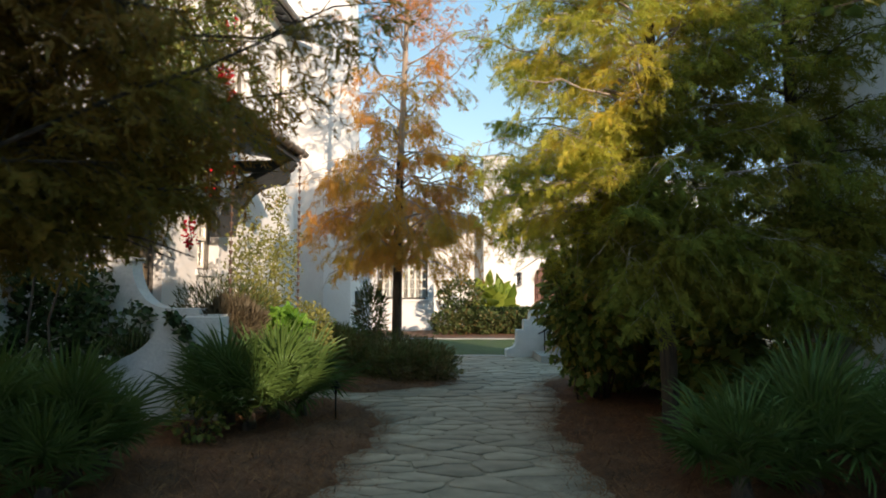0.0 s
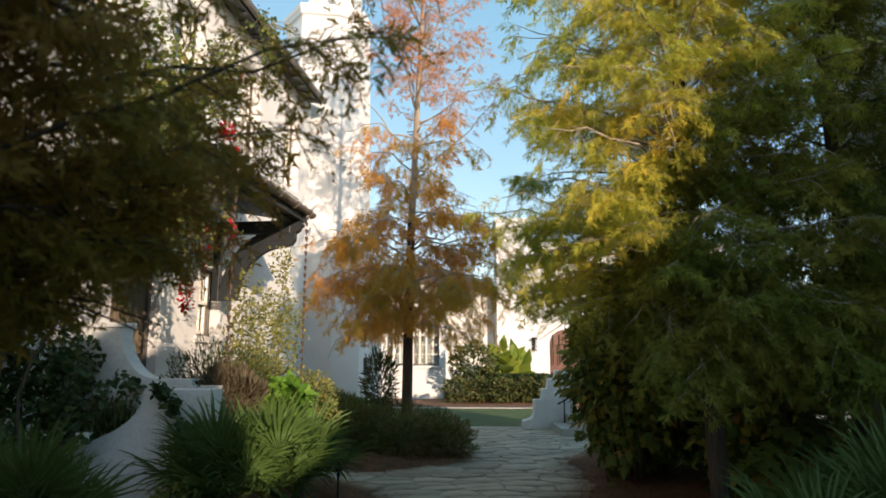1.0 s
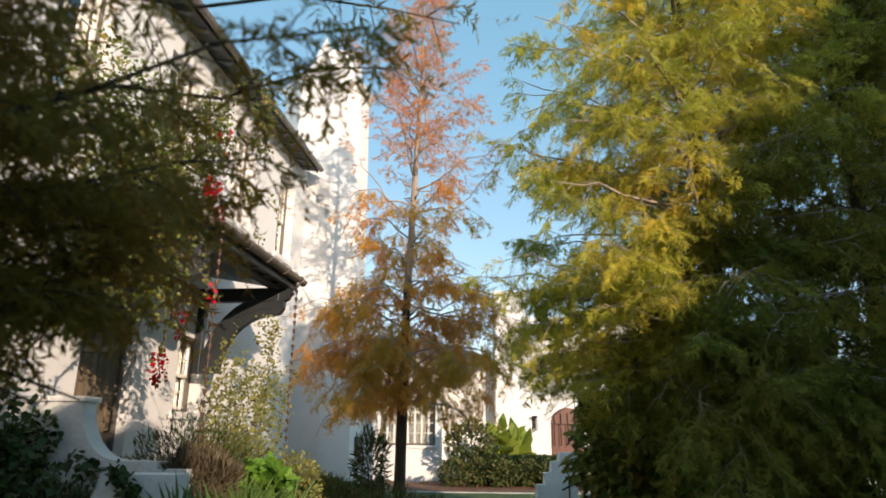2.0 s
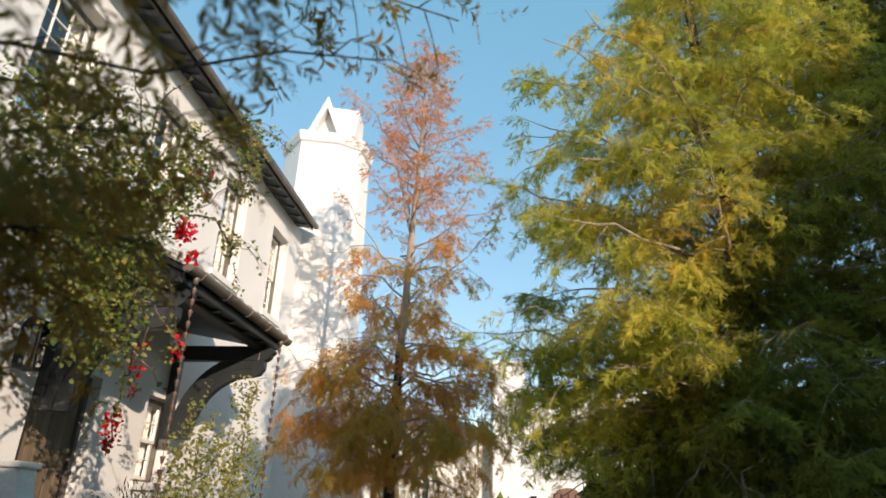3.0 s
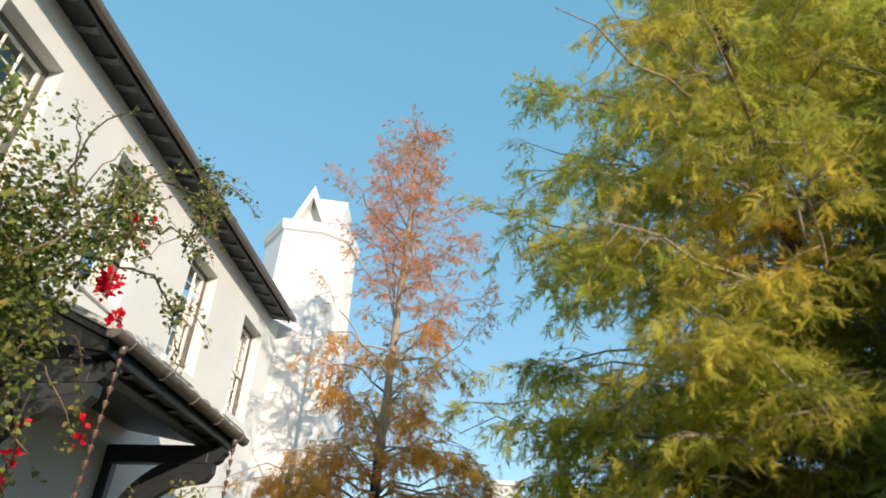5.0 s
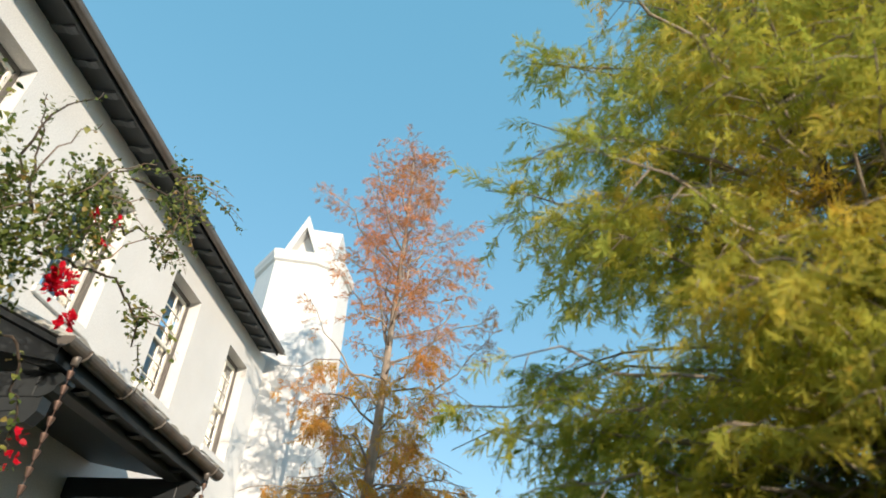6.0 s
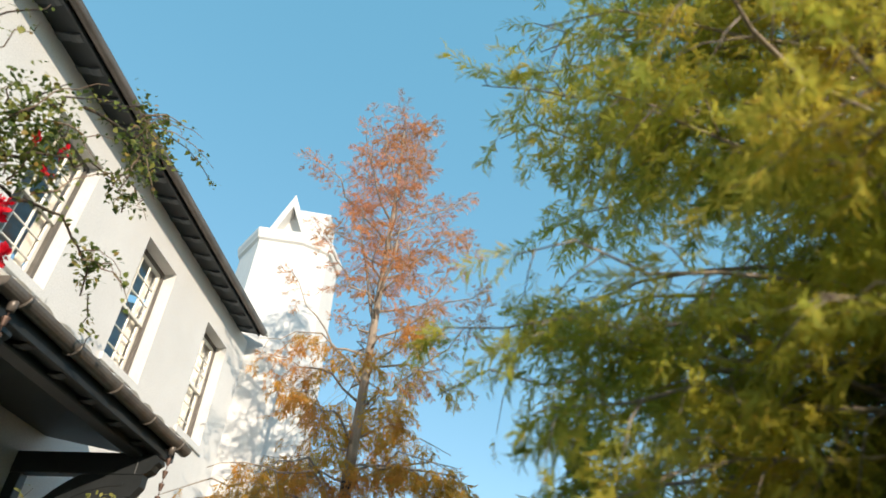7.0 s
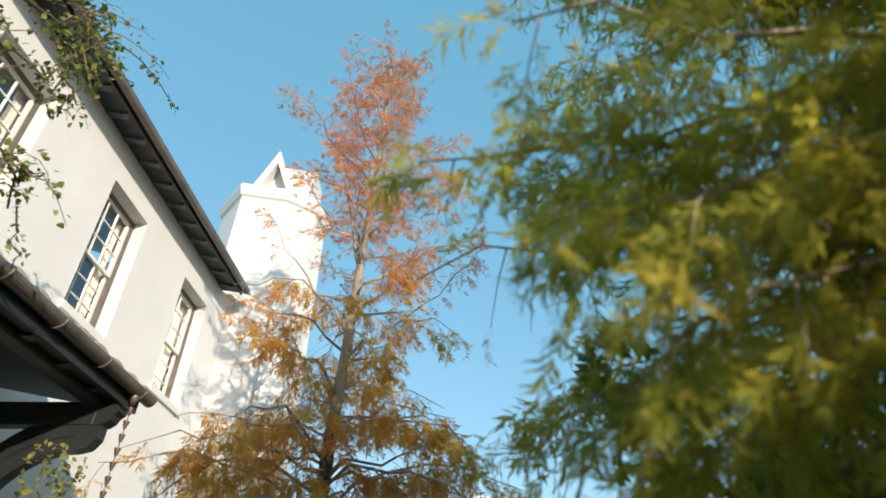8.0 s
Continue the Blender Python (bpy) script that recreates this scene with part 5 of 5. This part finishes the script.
for x, y, s, n, sd in ((-2.3, 7.0, 1.1, 24, 1), (-1.85, 7.1, 1.15, 24, 2), (-2.0, 6.75, 0.95, 16, 3), (-1.65, 7.5, 1.05, 14, 16)):
    palmetto(x, y, s, n, sd, "green palmetto with upright fans catching some sun")
for x, y, s, n, sd in ((-2.75, 4.9, 1.0, 22, 4), (-3.25, 4.5, 1.1, 22, 5), (-2.75, 5.3, 0.8, 16, 6), (-3.6, 5.4, 1.1, 20, 7), (-2.6, 4.3, 0.75, 14, 14)):
    palmetto(x, y, s, n, sd, "dark green palmetto in shade beside the path")
for x, y, s, n, sd in ((2.0, 4.55, 0.85, 20, 8), (2.55, 4.7, 1.0, 22, 9), (2.9, 5.2, 1.1, 22, 10), (2.35, 5.1, 0.9, 18, 11), (3.2, 4.4, 1.0, 18, 15)):
    palmetto(x, y, s, n, sd, "deep green palmetto in shade at the wall foot")
for x, y, s, n, sd in ((-2.5, 12.4, 0.9, 18, 12), (-1.9, 12.9, 0.85, 16, 13)):
    palmetto(x, y, s, n, sd, "small palmetto behind the low shrubs")


# ---- vines ----
def strand(rng, pts, n):
    """Leaves along a wandering stem."""
    pts = np.array(pts, float)
    seg = np.linalg.norm(np.diff(pts, axis=0), axis=1)
    cum = np.r_[0, np.cumsum(seg)] / seg.sum()
    t = rng.random(n)
    p = np.stack([np.interp(t, cum, pts[:, k]) for k in range(3)], 1) + rng.normal(0, 0.025, (n, 3))
    return p


def vine(name, label, strands, clumps, leaf, size, material, seed, bracts=(), stem_r=0.008, gap=0.03, bare=0, bare_below=0.0, full=1.0):
    """Climbing stems with leaves along them, leafy clumps, and clusters of bracts."""
    rng = np.random.default_rng(seed)
    base = strands[0][0]
    t = thing(name, label, "vine", pose(*base))
    back = pose(*base).inverted()
    P = []
    for pts in strands:
        bm = bmesh.new()
        fine = []
        for a, b in zip(pts, pts[1:]):
            fine += bent(a, b, 0.0, 0.03, 5, rng)[:-1]
        fine.append(np.array(pts[-1]))
        k = len(fine)
        tube(bm, fine, [stem_r * (1 - 0.7 * i / (k - 1)) for i in range(k)], 5)
        part("stem", bm, BARK, t, m=back)
        ln = sum(np.linalg.norm(np.subtract(b, a)) for a, b in zip(fine, fine[1:]))
        P.append(strand(rng, fine, max(3, int(ln / gap))))
    for c, r, n in clumps:
        p, _ = blob_points(rng, int(n * full), c, r, 0.2)
        P.append(p)
    for k in range(bare):   # leafless shoots that arch out of the clumps
        (cx, cy, cz), (rx, ry, rz), n = clumps[k % len(clumps)]
        s = np.array((cx, cy, cz)) + rng.uniform(-0.7, 0.7, 3) * (rx, ry, rz)
        e = s + np.array((rng.uniform(0.1, 0.6), rng.uniform(-0.5, 0.5), rng.uniform(-0.7, 0.5)))
        line = bent(s, e, 0.12, 0.02, 6, rng)
        bm = bmesh.new()
        tube(bm, line, [0.007 - 0.0008 * i for i in range(7)], 4)
        part("shoot", bm, VINE_WOOD, t, m=back)
        P.append(strand(rng, line[3:], 7))
    P = np.concatenate(P)
    P = P[P[:, 2] > bare_below]
    D = rng.normal(0, 0.6, P.shape) + np.array([0.4, -0.3, -0.25])
    link_mesh("leaves", soup("leaves", *scatter(leaf_template(leaf), P, D, rng.normal(0, 0.5, P.shape) + np.array([0.3, -0.4, 0.8]), size * rng.uniform(0.6, 1.3, len(P)))), material, t, m=back)
    for c, r, n in bracts:
        p, v = blob_points(rng, n, c, (r, r, r * 1.3), 0.1)
        link_mesh("blossom", soup("blossom", *scatter(leaf_template("heart"), p, v + rng.normal(0, 0.5, v.shape), rng.normal(0, 1, v.shape), 0.042 * rng.uniform(0.8, 1.3, len(p)))), BRACT, t, "bright red bracts", m=back)
    return t


def hp(x, y, z):
    """A place given along the white house's facade."""
    return tuple(HM @ Vector((x, y, z)))


vine("bougainvillea", "bougainvillea with red bracts rambling over the canopy",
     [[hp(0.9, -3.6, 0.0), hp(1.0, -3.5, 1.5), hp(1.3, -2.9, 3.0), hp(1.5, -2.1, 4.2), hp(1.65, -1.9, 4.8), hp(1.75, -1.5, 5.5), hp(1.8, -0.9, 6.0), hp(1.82, -0.2, 6.28), hp(1.84, 0.48, 6.40)],
      [hp(1.5, -2.0, 4.6), hp(1.0, -1.8, 5.6), hp(0.62, -1.66, 6.4)],
      [hp(1.75, -1.5, 5.4), hp(1.95, -0.9, 5.6), hp(2.0, -0.4, 5.75)],
      [hp(1.5, -2.1, 4.2), hp(1.75, -1.7, 4.7), hp(1.9, -1.2, 5.0), hp(2.0, -0.75, 5.1)],
      [hp(1.6, -1.9, 4.3), hp(1.75, -1.3, 4.5), hp(1.8, -0.85, 4.4), hp(1.82, -0.6, 4.1), hp(1.82, -0.48, 3.85)],
      [hp(1.5, -2.3, 4.4), hp(1.6, -2.4, 5.1), hp(1.75, -2.2, 5.7)],
      [hp(1.5, -2.2, 4.5), hp(1.65, -1.8, 5.0), hp(1.7, -1.65, 5.5)],
      [hp(1.5, -2.3, 3.6), hp(1.7, -2.1, 3.0), hp(1.75, -2.05, 2.4)],
      [hp(1.5, -2.1, 3.2), hp(1.4, -1.6, 2.8), hp(1.17, -1.3, 2.4), hp(1.14, -1.26, 2.0)],
      [hp(1.5, -2.3, 3.9), hp(1.75, -1.9, 3.6), hp(1.78, -1.6, 3.2), hp(1.75, -1.45, 2.9)],
      [hp(0.8, -3.8, 0.0), hp(0.9, -3.7, 1.6), hp(1.2, -3.3, 3.4), hp(1.5, -3.1, 4.6)],
      [hp(1.5, -2.3, 3.0), hp(1.9, -2.5, 3.3), hp(2.0, -2.4, 2.7)]],
     [(hp(1.45, -2.3, 4.3), (0.55, 0.6, 0.55), 1700), (hp(1.5, -2.6, 3.5), (0.55, 0.55, 0.65), 1800), (hp(1.65, -1.7, 4.7), (0.25, 0.35, 0.3), 200), (hp(1.5, -3.3, 4.2), (0.55, 0.7, 0.9), 1900), (hp(1.1, -2.2, 3.9), (0.5, 0.5, 0.7), 900), (hp(1.6, -1.6, 5.0), (0.25, 0.5, 0.4), 520),
      (hp(1.8, -0.8, 4.4), (0.12, 0.28, 0.14), 90), (hp(1.95, -1.0, 5.35), (0.15, 0.4, 0.16), 130), (hp(1.6, -2.5, 2.9), (0.4, 0.35, 0.4), 330), (hp(1.9, -0.95, 5.0), (0.12, 0.3, 0.12), 70), (hp(1.8, -0.75, 5.95), (0.14, 0.45, 0.2), 190)],
     "heart", 0.046, VINE_LEAF, 101, bare=46, bare_below=1.9, full=1.45, stem_r=0.014, bracts=
     [(hp(1.78, -1.78, 4.12), 0.095, 150), (hp(1.8, -1.56, 3.93), 0.06, 50), (hp(1.17, -1.28, 2.33), 0.10, 56), (hp(1.15, -1.27, 2.12), 0.09, 46), (hp(1.78, -1.5, 3.07), 0.04, 10), (hp(1.78, -2.07, 2.68), 0.045, 12), (hp(1.75, -2.1, 2.85), 0.035, 7), (hp(1.8, -1.75, 4.75), 0.04, 8), (hp(1.85, -1.6, 4.62), 0.035, 7),
      (hp(1.8, -1.5, 4.9), 0.045, 10), (hp(1.75, -2.06, 2.5), 0.04, 9), (hp(1.75, -1.45, 2.95), 0.045, 10)])
vine("climbing_vine", "thin pale climbing vine on wires before the white wall",
     [[hp(1.45, -0.9, 0.3), hp(1.45, -0.6, 1.6), hp(1.4, -0.2, 2.4), hp(1.4, 0.2, 3.0)], [hp(1.45, 0.0, 0.4), hp(1.4, 0.3, 1.5), hp(1.4, 0.7, 2.4)], [hp(1.4, 0.9, 0.4), hp(1.4, 1.2, 1.7), hp(1.35, 1.5, 2.9), hp(1.3, 1.8, 3.3)],
      [hp(1.4, 1.5, 0.4), hp(1.4, 1.9, 1.4), hp(1.4, 2.3, 2.4)], [hp(1.4, 0.5, 0.4), hp(1.4, 1.0, 1.9), hp(1.35, 1.4, 2.2)]],
     [(hp(1.35, 0.2, 1.9), (0.35, 0.7, 0.8), 900), (hp(1.3, 1.6, 2.0), (0.35, 0.8, 0.8), 900), (hp(1.3, 1.4, 3.0), (0.2, 0.35, 0.35), 170)],
     "oval", 0.06, SHRUB_LIGHT, 102, stem_r=0.006, gap=0.02)
vine("ivy", "dark ivy climbing the shaded garden wall",
     [[(-4.1, 7.1, 0.0), (-4.0, 7.0, 0.8), (-3.9, 7.0, 1.5), (-4.0, 7.1, 2.0)], [(-4.6, 7.0, 0.0), (-4.5, 6.9, 1.2), (-4.4, 7.0, 2.2)], [(-3.8, 7.1, 0.7), (-3.5, 7.15, 1.3), (-3.3, 7.15, 1.25)],
      [(-3.05, 7.16, 1.28), (-2.85, 7.14, 1.05), (-2.7, 7.12, 0.75), (-2.55, 7.12, 0.5)], [(-5.2, 6.8, 0.0), (-5.1, 6.8, 1.4), (-5.0, 6.9, 2.4)]],
     [((-4.3, 7.0, 1.3), (0.6, 0.16, 0.9), 900), ((-5.2, 6.7, 1.3), (0.8, 0.3, 1.1), 2300), ((-4.6, 6.95, 1.5), (0.5, 0.12, 0.7), 600), ((-2.85, 7.14, 1.05), (0.12, 0.05, 0.12), 50), ((-2.98, 7.14, 1.2), (0.10, 0.05, 0.07), 40), ((-2.72, 7.12, 0.8), (0.08, 0.05, 0.14), 45), ((-2.6, 7.12, 0.55), (0.07, 0.05, 0.12), 35), ((-4.6, 6.7, 0.5), (0.8, 0.3, 0.4), 700), ((-3.95, 7.0, 1.0), (0.4, 0.14, 0.75), 480), ((-4.25, 7.86, 1.25), (0.35, 0.09, 0.6), 420), ((-3.7, 7.88, 0.95), (0.25, 0.07, 0.45), 130)],
     "heart", 0.075, IVY_LEAF, 103, gap=0.025)
vine("twig_vine", "broad-leaved twig hanging in from overhead",
     [[(4.5, 2.0, 0.0), (4.5, 2.1, 1.8), (4.1, 2.3, 2.8), (3.4, 2.6, 3.15), (2.6, 3.2, 3.15), (2.0, 3.6, 3.0), (1.75, 3.7, 2.95)], [(2.6, 3.2, 3.15), (2.2, 3.3, 3.0)]], [((2.4, 3.4, 3.07), (0.4, 0.2, 0.12), 14)], "heart", 0.085, VINE_LEAF, 104, gap=0.16)
vine("hydrangea_shoots", "tall oak-leaved shoots leaning out over the path",
     [[(1.75, 8.6, 0.0), (1.5, 8.4, 1.5), (1.1, 8.1, 2.4), (0.88, 7.95, 2.9)], [(1.75, 8.6, 0.4), (1.4, 8.2, 1.4), (1.15, 7.9, 2.2), (1.0, 7.8, 2.5)]],
     [((0.9, 7.97, 2.75), (0.16, 0.12, 0.2), 26), ((1.05, 7.85, 2.3), (0.16, 0.12, 0.2), 24)], "lobed", 0.12, OAKLEAF, 105, gap=0.06)

# ---- small things ----
light = thing("path_light", "black metal path light staked in the pine straw", "path light", pose(-1.21, 7.37, 0.02))
bm = bmesh.new()
tube(bm, [(0, 0, -0.05), (0, 0, 0.40)], 0.011, 8)
part("post", bm, IRON, light)
bm = bmesh.new()
tube(bm, [(0, 0, 0.385), (0, 0, 0.40), (0, 0, 0.425), (0, 0, 0.455), (0, 0, 0.462)], [0.05, 0.055, 0.045, 0.02, 0.006], 14)
part("cap", bm, IRON, light)
bm = bmesh.new()
tube(bm, [(0, 0, 0.33), (0, 0, 0.384)], [0.02, 0.03], 10)
part("lamp_glass", bm, GLASS, light)

# pine needles strewn over the beds
rng = np.random.default_rng(7)
n = 120000
p = np.stack([rng.uniform(-4.5, 4.6, n), rng.uniform(2.5, 12.0, n), np.zeros(n)], 1)
p = p[in_path(p[:, 0], p[:, 1]) < 0.35 * rng.random(n) ** 5]
p[:, 2] = np.maximum(bed_height(p[:, 0], p[:, 1]), 0.03) + 0.008
n = len(p)
a = rng.uniform(0, 6.2832, n)
d = np.stack([np.cos(a), np.sin(a), rng.normal(0, 0.28, n)], 1)
needle = (np.array([(0, -0.02, 0), (0, 0.02, 0), (1, 0.009, 0.06), (1, -0.009, 0.06)], float), np.array([(0, 1, 2, 3)]))
tagged(link_mesh("pine_needles", soup("pine_needles", *scatter(needle, p, d, np.tile((0, 0, 1.0), (n, 1)), 0.14 * rng.uniform(0.5, 1.2, n))), NEEDLE), "loose rust-brown pine needles strewn on the beds", "pine needles", kind="stuff")

# flagstones
rng = np.random.default_rng(3)
sx, sy = 0.46, 0.27
seeds = []
for j in range(int(20.5 / sy)):
    for i in range(int(9.5 / sx)):
        seeds.append((-6 + (i + 0.5 * (j % 2) + rng.uniform(0.12, 0.88)) * sx, -4.0 + (j + rng.uniform(0.1, 0.9)) * sy))
seeds = np.array(seeds)
seeds = seeds[rng.random(len(seeds)) > 0.16]
extra = seeds[rng.random(len(seeds)) < 0.14]
seeds = np.concatenate([seeds, extra + rng.uniform(0.10, 0.2, extra.shape) * rng.choice((-1.0, 1.0), extra.shape)])
seeds = seeds[in_path(seeds[:, 0], seeds[:, 1]) > -0.02]


def cell(c, others):
    """The patch of ground nearer to c than to its neighbours, across flattened."""
    poly = [(c[0] - 0.6, c[1] - 0.4), (c[0] + 0.6, c[1] - 0.4), (c[0] + 0.6, c[1] + 0.4), (c[0] - 0.6, c[1] + 0.4)]
    for o in others:
        mx, my = (c[0] + o[0]) / 2, (c[1] + o[1]) / 2
        nx, ny = (o[0] - c[0]) * 0.45, (o[1] - c[1])
        out = []
        for k in range(len(poly)):
            a, b = poly[k], poly[(k + 1) % len(poly)]
            da, db = (a[0] - mx) * nx + (a[1] - my) * ny, (b[0] - mx) * nx + (b[1] - my) * ny
            if da <= 0:
                out.append(a)
            if da * db < 0:
                t = da / (da - db)
                out.append((a[0] + (b[0] - a[0]) * t, a[1] + (b[1] - a[1]) * t))
        poly = out
        if len(poly) < 3:
            return None
    return poly


made = 0
rest = bmesh.new()
for c in seeds[np.argsort(np.abs(seeds[:, 1] - 7.0) + 0.3 * np.abs(seeds[:, 0]))]:
    near = seeds[(np.abs(seeds[:, 0] - c[0]) < 1.2) & (np.abs(seeds[:, 1] - c[1]) < 0.8)]
    poly = cell(c, [o for o in near if o[0] != c[0] or o[1] != c[1]])
    if not poly or len(poly) < 3:
        continue
    cx, cy = sum(q[0] for q in poly) / len(poly), sum(q[1] for q in poly) / len(poly)
    pts = []
    for k in range(len(poly)):
        a, b = poly[k], poly[(k + 1) % len(poly)]
        for t in (0.12, 0.5, 0.88):
            x, y = a[0] + (b[0] - a[0]) * t, a[1] + (b[1] - a[1]) * t
            ln = math.hypot(x - cx, y - cy) + 1e-6
            g = 0.008 + rng.uniform(0, 0.014)
            pts.append((x - (x - cx) / ln * g, y - (y - cy) / ln * g))
    top = 0.021 + rng.uniform(0, 0.008)
    tx, ty = rng.normal(0, 0.012, 2)
    bm = bmesh.new() if made < 300 else rest
    ring = []
    for z, k in ((-0.01, 1.0), (top - 0.006, 1.0), (top, 0.965)):
        ring.append([bm.verts.new(((x - cx) * k + (cx if bm is rest else 0), (y - cy) * k + (cy if bm is rest else 0), z + (tx * (x - cx) + ty * (y - cy)))) for x, y in pts])
    m = len(pts)
    for r0, r1 in zip(ring, ring[1:]):
        for k in range(m):
            bm.faces.new((r0[k], r0[(k + 1) % m], r1[(k + 1) % m], r1[k]))
    bm.faces.new(ring[-1])
    if bm is not rest:
        part("paving_stone", bm, STONE, pathway, m=pose(cx, cy, 0))
        made += 1
tagged(part("paving_stones_beyond", rest, STONE, pathway), kind="stuff")
